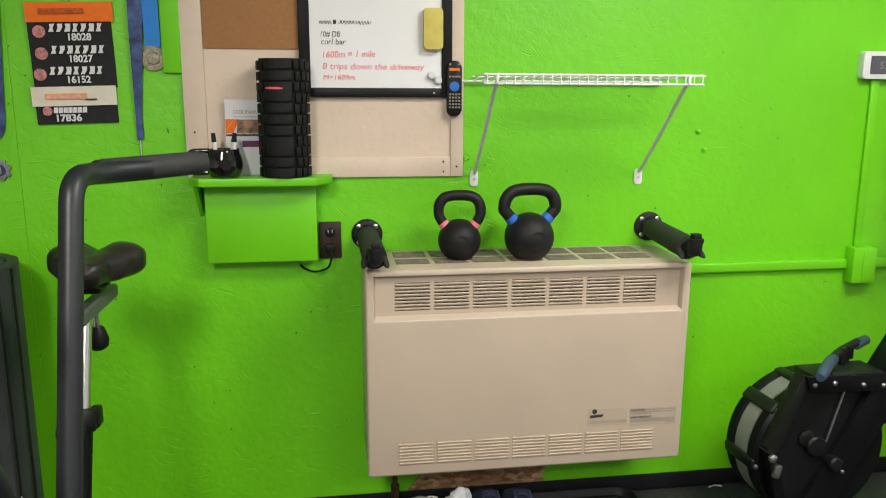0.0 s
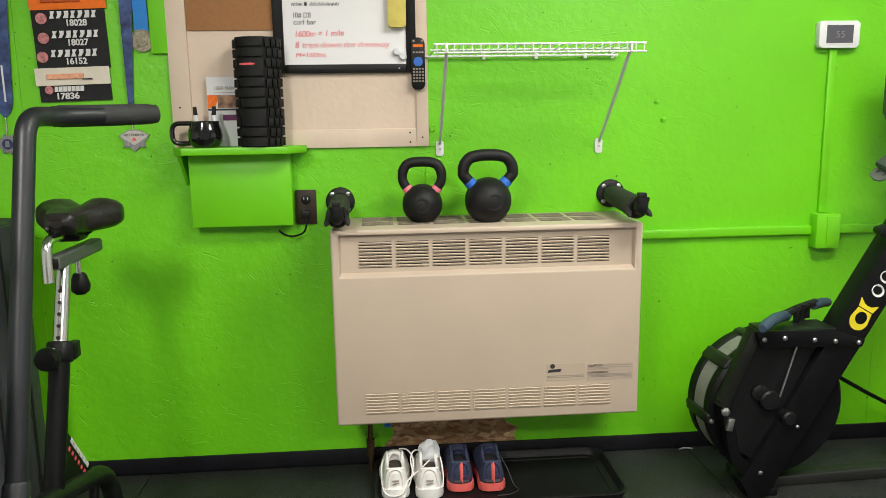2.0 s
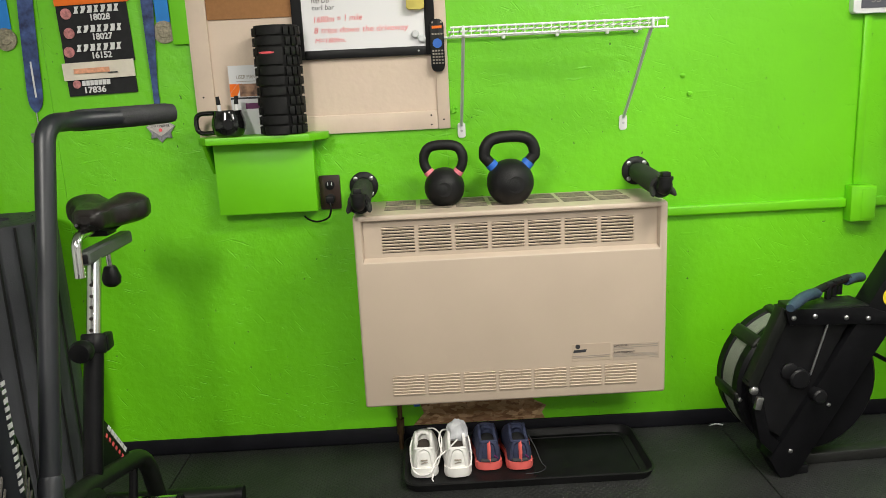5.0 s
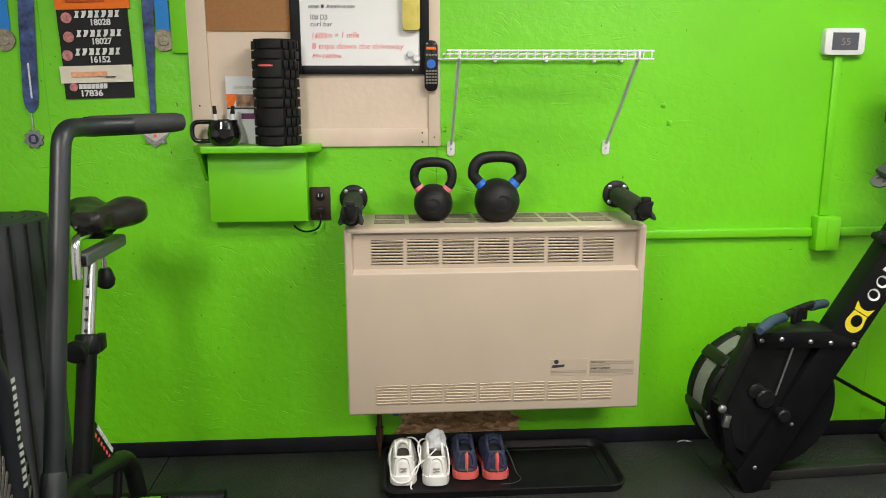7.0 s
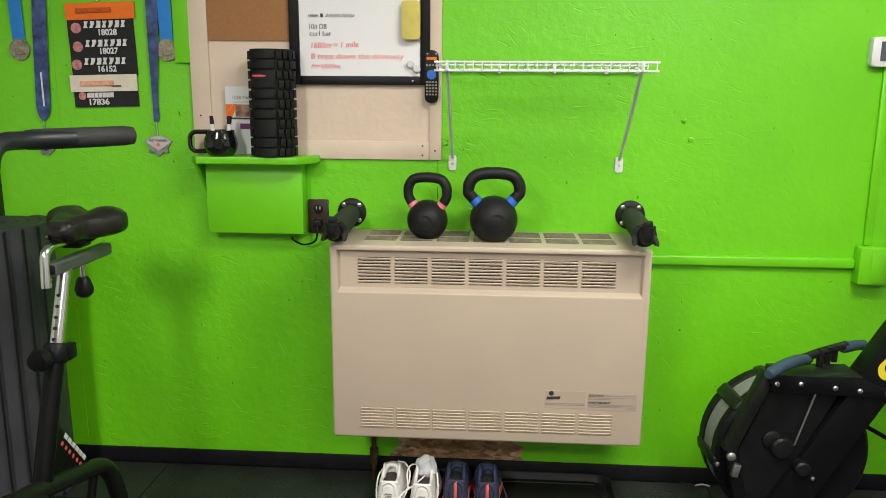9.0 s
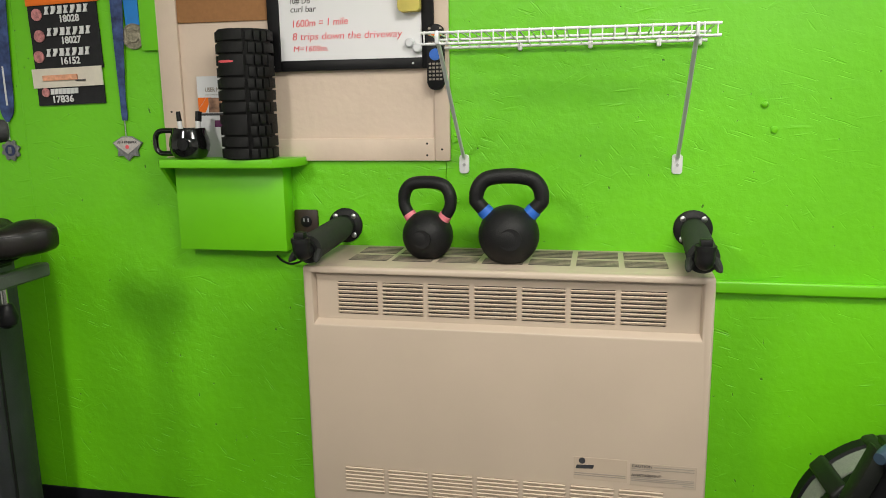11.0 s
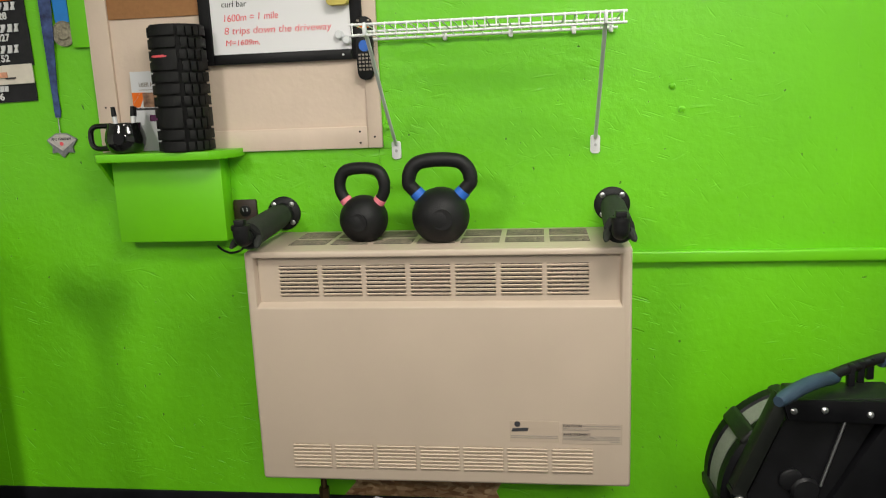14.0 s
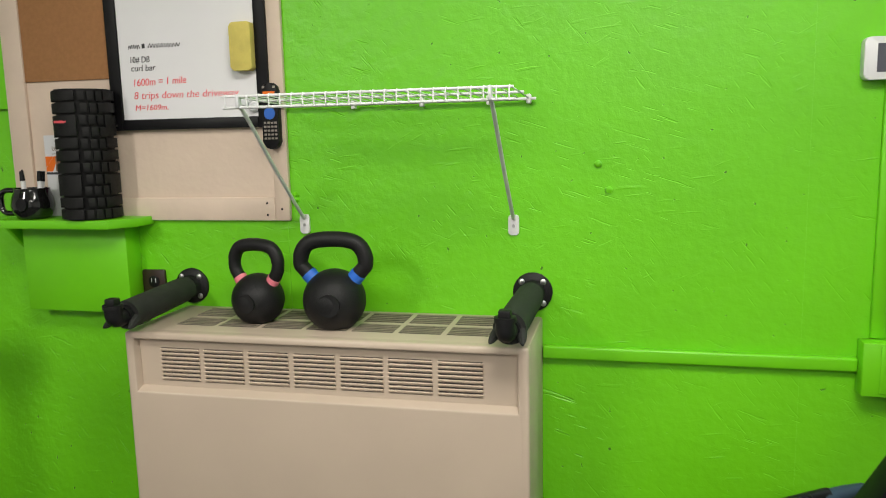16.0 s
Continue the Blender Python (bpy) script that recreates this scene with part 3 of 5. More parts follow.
# ---- padded pipe pegs beside the heater ----


def peg(x, z, x2, y2, z2, label):
    p = thing("wall_peg", (x, WALL, z), label, "wall peg", "pegs on the wall")
    fl = part("flange", lathe(bmesh.new(), [(0.047, -0.0), (0.047, -0.006), (0.044, -0.009), (0.03, -0.012), (0.026, -0.026)], (x, WALL, z), 28, "y"), IRON, p)
    for a in (45, 135, 225, 315):
        u, v = 0.036 * math.cos(radians(a)), 0.036 * math.sin(radians(a))
        part("bolt", lathe(bmesh.new(), [(0.0075, -0.007), (0.0075, -0.012), (0.004, -0.0145)], (x + u, WALL, z + v), 10, "y"), STEEL, fl, "zinc bolt head")
    a, b = Vector((x, WALL - 0.01, z)), Vector((x2, y2, z2))
    d = (b - a).normalized()
    part("pipe", C(a, b, 0.017, seg=18), IRON, p)
    bm = S([a + d * 0.025, a + d * 0.05, a.lerp(b, 0.5), b - d * 0.05, b - d * 0.03], [0.03, 0.0325, 0.033, 0.0335, 0.034], 20)
    sleeve = part("foam_sleeve", bm, FOAM_SLEEVE, p)
    # split lip of the sleeve at its end
    side = d.cross(Vector((0, 0, 1))).normalized()
    upv = side.cross(d)
    for s in range(-1, 2, 2):
        pts = [b - d * (0.034 - 0.006 * i) + side * s * (0.024 + 0.0012 * i) - upv * (0.006 + 0.002 * i) for i in range(8)]
        part("sleeve_lip", S(pts, [0.011, 0.011, 0.01, 0.01, 0.009, 0.008, 0.006, 0.003], 8), FOAM_SLEEVE, sleeve)
    # elbow with plug
    bm = bmesh.new()
    path = round_path([b - d * 0.04, b + d * 0.012, b + d * 0.014 + Vector((0, 0, 0.032))], 0.022)
    sweep(bm, path, 0.0195, 18)
    cyl(bm, b - d * 0.03, b - d * 0.016, 0.0235, seg=20)
    elbow = part("elbow", bm, IRON, p)
    top = b + d * 0.014 + Vector((0, 0, 0.026))
    bm = C(top, top + Vector((0, 0, 0.01)), 0.022, seg=20)
    box(bm, top.x - 0.012, top.x + 0.012, top.y - 0.012, top.y + 0.012, top.z + 0.009, top.z + 0.024, bevel=0.002)
    part("plug", bm, IRON, elbow)


peg(0.457, 0.916, 0.463, 1.972, 0.904, "black padded pipe peg on a wall flange beside the outlet")
peg(1.358, 0.922, 1.345, 1.955, 0.91, "black padded pipe peg on a wall flange above the conduit")

# ---- wire shelf ----
shelf = thing("wire_shelf", (1.05, WALL, 1.37), "empty white wire shelf on two sloping braces", "shelf")
FY, SX0, SX1 = 1.98, 0.75, 1.359
for y, z, r, a, b in ((FY, 1.384, 0.003, SX0, SX1), (FY + 0.003, 1.361, 0.003, SX0, SX1), (WALL - 0.016, 1.373, 0.0036, SX0 - 0.04, SX1 + 0.01), (2.14, 1.3815, 0.003, SX0, SX1)):
    part("long_wire", C((a, y, z), (b, y, z), r, seg=10), WHITE_METAL, shelf)
n = 25
w = None
for i in range(n):
    x = SX0 + 0.008 + (SX1 - SX0 - 0.016) * i / (n - 1)
    if w is None:
        w = part("cross_wire", S(round_path([(x, WALL - 0.014, 1.376), (x, FY - 0.004, 1.387), (x, FY - 0.002, 1.3595)], 0.006, 3), 0.0016, 6), WHITE_METAL, shelf)
        x00 = x
    else:
        repeat(w, [(x - x00, 0, 0)])
for x in (0.786, 1.314):
    brace = part("brace", S([(x, FY + 0.006, 1.366), (x, 2.02, 1.338), (x, 2.15, 1.215), (x, WALL - 0.01, 1.098)], 0.0052, 10, flat=0.85), GREY_BRACE, shelf, "grey steel brace")
    part("brace_hook", B(x - 0.0038, x + 0.0038, FY - 0.005, FY + 0.01, 1.36, 1.388, bevel=0.002), GREY_BRACE, brace)
    foot = part("brace_foot", P(rrect(x - 0.0125, x + 0.0125, 1.058, 1.106, 0.007), WALL - 0.007, WALL, 0.002), WHITE_PLASTIC, brace, "white plastic foot")
    part("screw", C((x, WALL - 0.0085, 1.08), (x, WALL - 0.006, 1.08), 0.0042, seg=10), STEEL, brace)
for x in (0.71, 0.93, 1.1, 1.26, 1.352):
    part("wall_clip", B(x - 0.0055, x + 0.0055, WALL - 0.02, WALL - 0.0005, 1.362, 1.384, bevel=0.003), WHITE_PLASTIC, shelf, "white plastic wall clip")

# ---- notice board ----
BY = WALL - 0.0105
board = thing("notice_board", (0.35, WALL, 1.09), "pinkish cream painted notice board with cork field", "notice board")
part("backing", B(-0.05, 0.75, BY + 0.0075, WALL - 0.0005, 1.092, 2.3), CREAM, board, "", False)
part("stile", B(-0.056, 0.005, BY - 0.002, WALL - 0.001, 1.0905, 2.3, bevel=0.0025), CREAM_TRIM, board)
part("stile", B(0.711, 0.7505, BY - 0.002, WALL - 0.001, 1.0905, 2.3, bevel=0.0025), CREAM_TRIM, board)
rail = part("bottom_rail", B(0.0055, 0.7105, BY - 0.0015, WALL - 0.001, 1.0905, 1.149, bevel=0.0025), CREAM_TRIM, board)
for x, z in ((0.69, 1.135), (0.69, 1.105), (0.73, 1.12), (-0.03, 1.225)):
    part("screw_hole", C((x, BY - 0.003, z), (x, BY, z), 0.003, seg=8), DARK_GAP, board)
cork = part("cork_field", B(0.006, 0.36, BY + 0.002, BY + 0.008, 1.459, 2.2, bevel=0.001), CORK, board, "brown cork field")
for x in (0.093, 0.17):
    tagged(part("push_pin", lathe(bmesh.new(), [(0.0045, -0.002), (0.003, -0.006), (0.0055, -0.012), (0.0055, -0.0135)], (x, BY + 0.005, 1.718), 12, "y"), GREY_BRACE), "clear push pin in the cork", "push pin", "push pins")
# whiteboard
wb = thing("whiteboard", (0.49, BY, 1.33), "white dry-erase board in a black frame with handwriting", "whiteboard")
part("writing_surface", B(0.29, 0.70, BY - 0.004, BY + 0.006, 1.345, 2.1), WHITEBOARD, wb, "", False)
for a in ((0.27, 0.302, 1.325, 2.1), (0.683, 0.714, 1.325, 2.1), (0.3022, 0.6828, 1.325, 1.352)):
    part("frame_bar", B(a[0], a[1], BY - 0.011, BY + 0.006, a[2], a[3], bevel=0.003), BLACK_PLASTIC, wb)
for x in (0.283, 0.66):
    part("frame_screw", C((x, BY - 0.0125, 1.338), (x, BY - 0.01, 1.338), 0.003, seg=8), STEEL, wb)
yt = BY - 0.0046
for x0, x1, h in ((0.33, 0.364, 0.011), (0.37, 0.378, 0.013), (0.386, 0.43, 0.012), (0.434, 0.478, 0.011)):
    pts = [(x0 + (x1 - x0) * i / 14, yt, 1.529 + h * (0.5 + 0.5 * math.sin(i * 2.3 + x0 * 90))) for i in range(15)]
    part("handwriting", S(smooth_path(pts, 4), 0.0009, 5), INK, wb)
words("handwriting", "10# DB", 0.33, yt, 1.495, 0.022, INK, wb, wide=0.055, shear=0.1, bold=-0.0001)
words("handwriting", "curl bar", 0.333, yt, 1.474, 0.022, INK, wb, wide=0.07, shear=0.1, bold=-0.0001)
words("handwriting", "1600m = 1 mile", 0.334, yt, 1.436, 0.026, RED_INK, wb, pose(0, 0, 0, 0, -1.5, 0), wide=0.15, shear=0.15, bold=-0.0001)
words("handwriting", "8 trips down the driveway", 0.335, yt, 1.404, 0.026, RED_INK, wb, wide=0.295, shear=0.15, bold=-0.0002)
words("handwriting", "M=1609m.", 0.336, yt, 1.375, 0.02, RED_INK, wb, wide=0.095, shear=0.15)
bm = P(rrect(0.628, 0.684, 1.462, 1.577, 0.009), BY - 0.032, BY - 0.0042, 0.004)
er = part("eraser", bm, YELLOW_SPONGE)
tagged(er, "yellow felt eraser stuck on the whiteboard", "eraser")
for x, z in ((0.652, 1.388), (0.672, 1.374)):
    tagged(part("magnet", lathe(bmesh.new(), [(0.0125, -0.0005), (0.0125, -0.006), (0.009, -0.009), (0.0105, -0.014), (0.008, -0.016)], (x, BY - 0.004, z), 20, "y"), GREY_BRACE), "round silver magnet on the whiteboard", "magnet", "magnets")
# remote control
remote = thing("remote_control", (0.7195, BY, 1.27), "black remote control with orange and blue keys", "remote control")
rc = part("case", P(rrect(0.698, 0.741, 1.27, 1.431, 0.018), BY - 0.021, BY - 0.0022, 0.005), BLACK_PLASTIC, remote)
part("orange_bar", B(0.704, 0.735, BY - 0.0225, BY - 0.02, 1.402, 1.41), ORANGE, rc)
part("blue_pad", C((0.7195, BY - 0.0235, 1.357), (0.7195, BY - 0.02, 1.357), 0.0145, seg=22), BLUE, rc, "round blue key pad")
key = part("key", B(0.703, 0.709, BY - 0.0225, BY - 0.0205, 1.332, 1.337), GREY_DECAL, rc, "", False)
repeat(key, [(0.0093 * i, 0, -0.0095 * j) for i in range(4) for j in range(5) if i or j] + [(0.0093 * i, 0, 0.051) for i in (0, 1, 2, 3)] + [(0.0093 * i, 0, 0.086) for i in (0, 3)])

# ---- corner shelf with its box ----
SB = 2.233
wall_box = thing("wall_box", (0.15, WALL, 0.85), "green painted box under a small green shelf", "wall box")
part("cover", B(-0.006, 0.309, SB, WALL - 0.0005, 0.85, 1.079, bevel=0.003), GREEN_TRIM, wall_box)
outline = [(-0.042, WALL - 0.0005), (-0.042, 2.215), (-0.008, 2.165), (0.31, 2.165), (0.357, 2.225), (0.357, WALL - 0.0005)]
part("shelf_board", P(outline, 1.08, 1.102, 0.002, plane="xy"), GREEN_TRIM, wall_box)
part("bracket", P([(WALL - 0.001, 1.079), (2.2, 1.079), (WALL - 0.001, 0.98)], -0.03, -0.02, plane="yz"), GREEN_TRIM, wall_box, "", False)

# foam roller
RX, RY, RZ = 0.226, 2.225, 1.1025
roller = thing("foam_roller", (RX, RY, RZ), "black textured foam roller standing on end", "foam roller")
bm = lathe(bmesh.new(), [(0.045, 0.0), (0.063, 0.0), (0.065, 0.004), (0.065, 0.322), (0.066, 0.326), (0.048, 0.326), (0.046, 0.3), (0.001, 0.3)], (RX, RY, RZ), 48)
part("core", bm, BLACK_FOAM, roller)


def arc_block(bm, a0, a1, z0, z1, r0=0.063, r1=0.0728):
    n = max(2, int((a1 - a0) / 8))
    g = []
    for i in range(n + 1):
        a = radians(a0 + (a1 - a0) * i / n)
        c, s = math.cos(a), math.sin(a)
        inset = 0.0015 if i in (0, n) else 0
        g.append([bm.verts.new((RX + r * c, RY + r * s, z)) for r, z in ((r0, z0), (r1 - inset, z0), (r1, z0 + 0.002), (r1, z1 - 0.002), (r1 - inset, z1), (r0, z1))])
    for p, q in zip(g, g[1:]):
        for j in range(6):
            bm.faces.new((p[j], p[(j + 1) % 6], q[(j + 1) % 6], q[j]))
    bm.faces.new(g[0][::-1])
    bm.faces.new(g[-1])


bm = bmesh.new()
rows, h = [], 0.003
for k in (0.024, 0.024, 0.05, 0.024, 0.024, 0.024, 0.05, 0.024, 0.024):
    rows.append((h, h + k))
    h += k + 0.0064
for base in (45, 165, 285):
    for z0, z1 in rows:
        arc_block(bm, base + 183, base + 247, RZ + z0, RZ + z1)
for base in (45, 165, 285):
    h = 0.003
    for k in range(11):
        off = 4 if k % 2 else 0
        for j in range(3):
            arc_block(bm, base + 253 + off + 17 * j, base + 265 + off + 17 * j, RZ + h, RZ + h + 0.0235)
        h += 0.0293
part("tread", bm, BLACK_FOAM, roller)
bm = bmesh.new()
arc_block(bm, 232, 272, RZ + 0.243, RZ + 0.249, 0.067, 0.0733)
part("red_mark", bm, RED_INK, roller, "faint red maker's mark")

# kettlebell-shaped mug with markers
mug = thing("mug", (0.07, 2.215, 1.1025), "glossy black kettlebell-shaped mug holding markers", "mug")
MX, MY, MZ = 0.058, 2.212, 1.1025
bm = lathe(bmesh.new(), [(0.03, 0), (0.04, 0.003), (0.05, 0.02), (0.053, 0.036), (0.05, 0.055), (0.044, 0.07), (0.043, 0.08), (0.04, 0.08), (0.039, 0.06), (0.036, 0.02), (0.001, 0.018)], (MX, MY, MZ), 36)
cup = part("cup", bm, BLACK_GLOSS, mug)
bm = S(round_path([(MX - 0.038, MY, MZ + 0.074), (MX - 0.1, MY, MZ + 0.074), (MX - 0.1, MY, MZ + 0.012), (MX - 0.045, MY, MZ + 0.014)], 0.026), 0.0075, 12)
part("handle", bm, BLACK_GLOSS, mug)
part("raised_badge", C((MX + 0.01, MY - 0.0545, MZ + 0.04), (MX + 0.01, MY - 0.047, MZ + 0.04), 0.016, seg=22), BLACK_PLASTIC, cup)
for i, (dx, dy, lean) in enumerate(((-0.02, 0.0, -4), (0.012, 0.01, 10), (0.026, -0.004, 3))):
    mk = thing("marker", (MX + dx, MY + dy, MZ + 0.02), "dry-erase marker with a black cap in the mug", "marker", "markers in the mug")
    part("barrel", C((MX + dx, MY + dy, MZ + 0.02), (MX + dx, MY + dy, MZ + 0.098), 0.0062, seg=12), WHITE_PLASTIC, mk)
    part("cap", C((MX + dx, MY + dy, MZ + 0.0985), (MX + dx, MY + dy, MZ + 0.124), 0.0068, 0.0055, seg=12), BLACK_PLASTIC, mk)
    mk.rotation_euler = (0, radians(lean), 0)

# manual leaning on the board
man = thing("user_manual", (0.16, 2.26, 1.1025), "white user manual with orange and brown cover print", "booklet")
bm = B(0.058, 0.208, 2.2715, 2.2745, 1.1027, 1.318)
book = part("booklet", bm, PAPER, man, "", False)
words("title", "USER MANUAL", 0.081, 2.2709, 1.277, 0.0165, GREY_DECAL, book, wide=0.085)
part("print_line", B(0.081, 0.153, 2.2709, 2.2716, 1.268, 1.2695), GREY_DECAL, book, "", False)
part("orange_print", P([(0.0585, 1.232), (0.083, 1.262), (0.0585, 1.262)], 2.2706, 2.2716), ORANGE, book, "", False)
part("orange_print", P([(0.0585, 1.222), (0.078, 1.222), (0.098, 1.262), (0.084, 1.262), (0.0585, 1.231)], 2.2709, 2.2716), ORANGE, book, "", False)
part("photo_print", B(0.089, 0.2075, 2.2704, 2.2716, 1.222, 1.261), PRINT_BROWN, book, "", False)
part("print_line", B(0.0585, 0.2075, 2.2707, 2.2716, 1.214, 1.22), INK, book, "", False)
part("dark_print", B(0.103, 0.158, 2.2709, 2.2716, 1.183, 1.201), PLUM, book, "", False)

# outlet with plug and cord
outlet = thing("wall_outlet", (0.345, WALL, 0.9), "dark brown wall outlet with a black plug", "outlet")
pl = part("cover_plate", P(rrect(0.312, 0.379, 0.845, 0.957, 0.004), WALL - 0.007, WALL - 0.0005, 0.002), BROWN_PLATE, outlet)
for z in (0.925, 0.88):
    part("receptacle", P(disc(0.346, z, 0.016, 20), WALL - 0.0095, WALL - 0.006, 0.001), BLACK_PLASTIC, pl)
for dx in (-0.006, 0.006):
    part("slot", B(0.346 + dx - 0.001, 0.346 + dx + 0.001, WALL - 0.0101, WALL - 0.009, 0.924, 0.934), GREY_BRACE, pl, "", False)
cord = thing("power_cord", (0.346, WALL - 0.02, 0.88), "black plug with a short cord hanging below the box", "power cord")
part("plug", B(0.332, 0.36, WALL - 0.036, WALL - 0.0096, 0.868, 0.892, bevel=0.004), BLACK_PLASTIC, cord)
part("cable", S(smooth_path([(0.346, WALL - 0.034, 0.87), (0.347, WALL - 0.038, 0.845), (0.335, WALL - 0.03, 0.82), (0.3, WALL - 0.02, 0.808), (0.27, WALL - 0.012, 0.815), (0.255, WALL - 0.01, 0.828)], 7), 0.0032, 8), BLACK_PLASTIC, cord)

# thermostat, conduit and box
th = thing("thermostat", (2.115, WALL, 1.39), "white wall thermostat with a dark grey screen", "thermostat")
tb = part("case", P(rrect(2.04, 2.178, 1.388, 1.474, 0.01), WALL - 0.028, WALL - 0.0005, 0.005), WHITE_PLASTIC, th)
scr = part("screen", B(2.064, 2.155, WALL - 0.0295, WALL - 0.027, 1.403, 1.46), SCREEN, tb, "", False)
words("reading", "55", 2.094, WALL - 0.0298, 1.42, 0.031, mat("pale_screen_digits", (0.19, 0.17, 0.17), 0.3, 0, 0.05, 5, 0), scr, wide=0.03)
cond = thing("conduit", (1.9, WALL, 0.78), "green painted raceway with a junction box", "conduit")
part("level_raceway", B(HX1 + 0.001, 2.066, WALL - 0.02, WALL - 0.0005, 0.763, 0.796, bevel=0.006, seg=3), GREEN_TRIM, cond)
part("level_raceway", B(2.151, 4.1, WALL - 0.02, WALL - 0.0005, 0.763, 0.796, bevel=0.006, seg=3), GREEN_TRIM, cond)
part("upright_raceway", B(2.088, 2.116, WALL - 0.013, WALL - 0.0005, 0.839, 1.387, bevel=0.004), GREEN_TRIM, cond)
jb = part("junction_box", B(2.066, 2.151, WALL - 0.047, WALL - 0.0005, 0.719, 0.838, bevel=0.004), GREEN_TRIM, cond)
part("cover_plate", B(2.101, 2.147, WALL - 0.0495, WALL - 0.0472, 0.727, 0.83, bevel=0.0015), GREEN_TRIM, jb)
for x, z in ((1.5075, 1.222), (1.532, 1.163)):
    bm = bmesh.new()
    ball(bm, (x, WALL - 0.002, z), 0.009, 1, 0.8, 1, 10, 8)
    for v in bm.verts:
        v.co += 0.0025 * noise.noise_vector(v.co * 150)
    tagged(part("wall_plug", bm, GREEN_TRIM), "painted-over plug standing out of the wall", "wall plug", "wall plugs")
bm = bmesh.new()
ball(bm, (0.762, WALL - 0.002, 1.148), 0.012, 0.8, 0.5, 1.2, 10, 8)
for v in bm.verts:
    v.co += 0.007 * noise.noise_vector(v.co * 120)
tagged(part("paint_splinter", bm, GREEN_TRIM), "rough green splinter at the board's edge", "splinter")

# ---- race mementos on the wall ----


def cloth(bm, corners, thick=0.003, wave=0.003, freq=30.0, nu=10, nv=8, seed=0.0):
    """A hanging strip between four corners (x, z): top left, top right, bottom right, bottom left; it waves off the wall."""
    tl, tr, br, bl = [Vector((a, b)) for a, b in corners]
    layers = []
    for k in (0, 1):
        g = []
        for j in range(nv + 1):
            row = []
            for i in range(nu + 1):
                u, v = i / nu, j / nv
                p = tl.lerp(tr, u).lerp(bl.lerp(br, u), v)
                w = wave * (0.6 + math.sin(p.x * freq + seed) * 0.5 + 0.5 * math.sin(p.y * freq * 1.4 + seed * 2))
                row.append(bm.verts.new((p.x, WALL - 0.0015 - (thick if k else 0) - w, p.y)))
            g.append(row)
        layers.append(g)
    for k, g in enumerate(layers):
        for j in range(nv):
            for i in range(nu):
                f = (g[j][i], g[j][i + 1], g[j + 1][i + 1], g[j + 1][i])
                bm.faces.new(f if k else f[::-1])
    a, b = layers
    rim = [(j, 0) for j in range(nv + 1)] + [(nv, i) for i in range(1, nu + 1)] + [(j, nu) for j in range(nv - 1, -1, -1)] + [(0, i) for i in range(nu - 1, 0, -1)]
    for (j, i), (q, p) in zip(rim, rim[1:] + rim[:1]):
        bm.faces.new((a[j][i], a[q][p], b[q][p], b[j][i]))
    return bm


LEAN = -1.6
bands = thing("race_headbands", (-0.345, WALL, 1.575), "hanging strip of black, orange and cream race headbands", "headbands")
rows = (("black_band", 1.53, 1.347, BLACK_FABRIC, -0.451, -0.234, 0.0), ("orange_band", 1.576, 1.524, ORANGE, -0.452, -0.225, 0.004),
        ("black_band", 1.305, 1.25, BLACK_FABRIC, -0.455, -0.24, 0.0), ("cream_band", 1.352, 1.299, CREAM_FABRIC, -0.461, -0.238, 0.005))
TURN = Matrix.Translation((-0.345, 0, 1.41)) @ pose(0, 0, 0, 0, LEAN, 0) @ Matrix.Translation((0.345, 0, -1.41))
band_obs = []
for i, (nm, z1, z0, m, x0, x1, off) in enumerate(rows):
    bm = cloth(bmesh.new(), ((x0, z1), (x1, z1), (x1, z0), (x0, z0)), 0.004, 0.0015, 40, 14, 8, i * 2.0)
    bm.transform(TURN @ Matrix.Translation((0, -off, 0)))
    band_obs.append(part(nm, bm, m, bands))
yb = WALL - 0.012


def on_band(bm):
    bm.transform(TURN)
    return bm


for k, (z, num) in enumerate(((1.478, "18028"), (1.42, "18027"), (1.364, "16152"))):
    x = -0.425 + (0.004, 0.004, -0.006)[k]
    part("round_mark", on_band(P(disc(x, z + 0.021, 0.0165, 22), yb, yb + 0.003)), mat("dull_rose_print", (0.5, 0.2, 0.2), 0.8, 0, 0.4, 120, 0), band_obs[0], "", False)
    for j in range(7):
        a = x + 0.024 + 0.0205 * j
        part("letter_bar", on_band(P([(a, z + 0.02), (a + (0.014, 0.009, 0.015)[j % 3], z + 0.02), (a + (0.012, 0.0165, 0.017)[j % 3], z + 0.031), (a + 0.0178, z + 0.041), (a + 0.0045, z + 0.041), (a + 0.0055, z + 0.031)], yb, yb + 0.003)), WHITE_DECAL, band_obs[0], "", False)
    words("race_number", num, x + 0.068, yb, z - 0.003, 0.026, WHITE_DECAL, band_obs[0], pose(0, 0, 0, 0, LEAN, 0), wide=0.06, bold=0.0008)
part("round_mark", on_band(P(disc(-0.424, 1.286, 0.0125, 18), yb, yb + 0.003)), mat("dull_rose_print", (0.5, 0.2, 0.2), 0.8, 0, 0.4, 120, 0), band_obs[2], "", False)
for j in range(7):
    a = -0.408 + 0.0128 * j
    part("letter_bar", on_band(P([(a, 1.28), (a + 0.0105, 1.28), (a + 0.012, 1.2955), (a + 0.0015, 1.2955)], yb, yb + 0.003)), WHITE_DECAL, band_obs[2], "", False)
words("race_number", "17836", -0.402, yb, 1.256, 0.026, WHITE_DECAL, band_obs[2], pose(0, 0, 0, 0, LEAN, 0), wide=0.066, bold=0.0008)
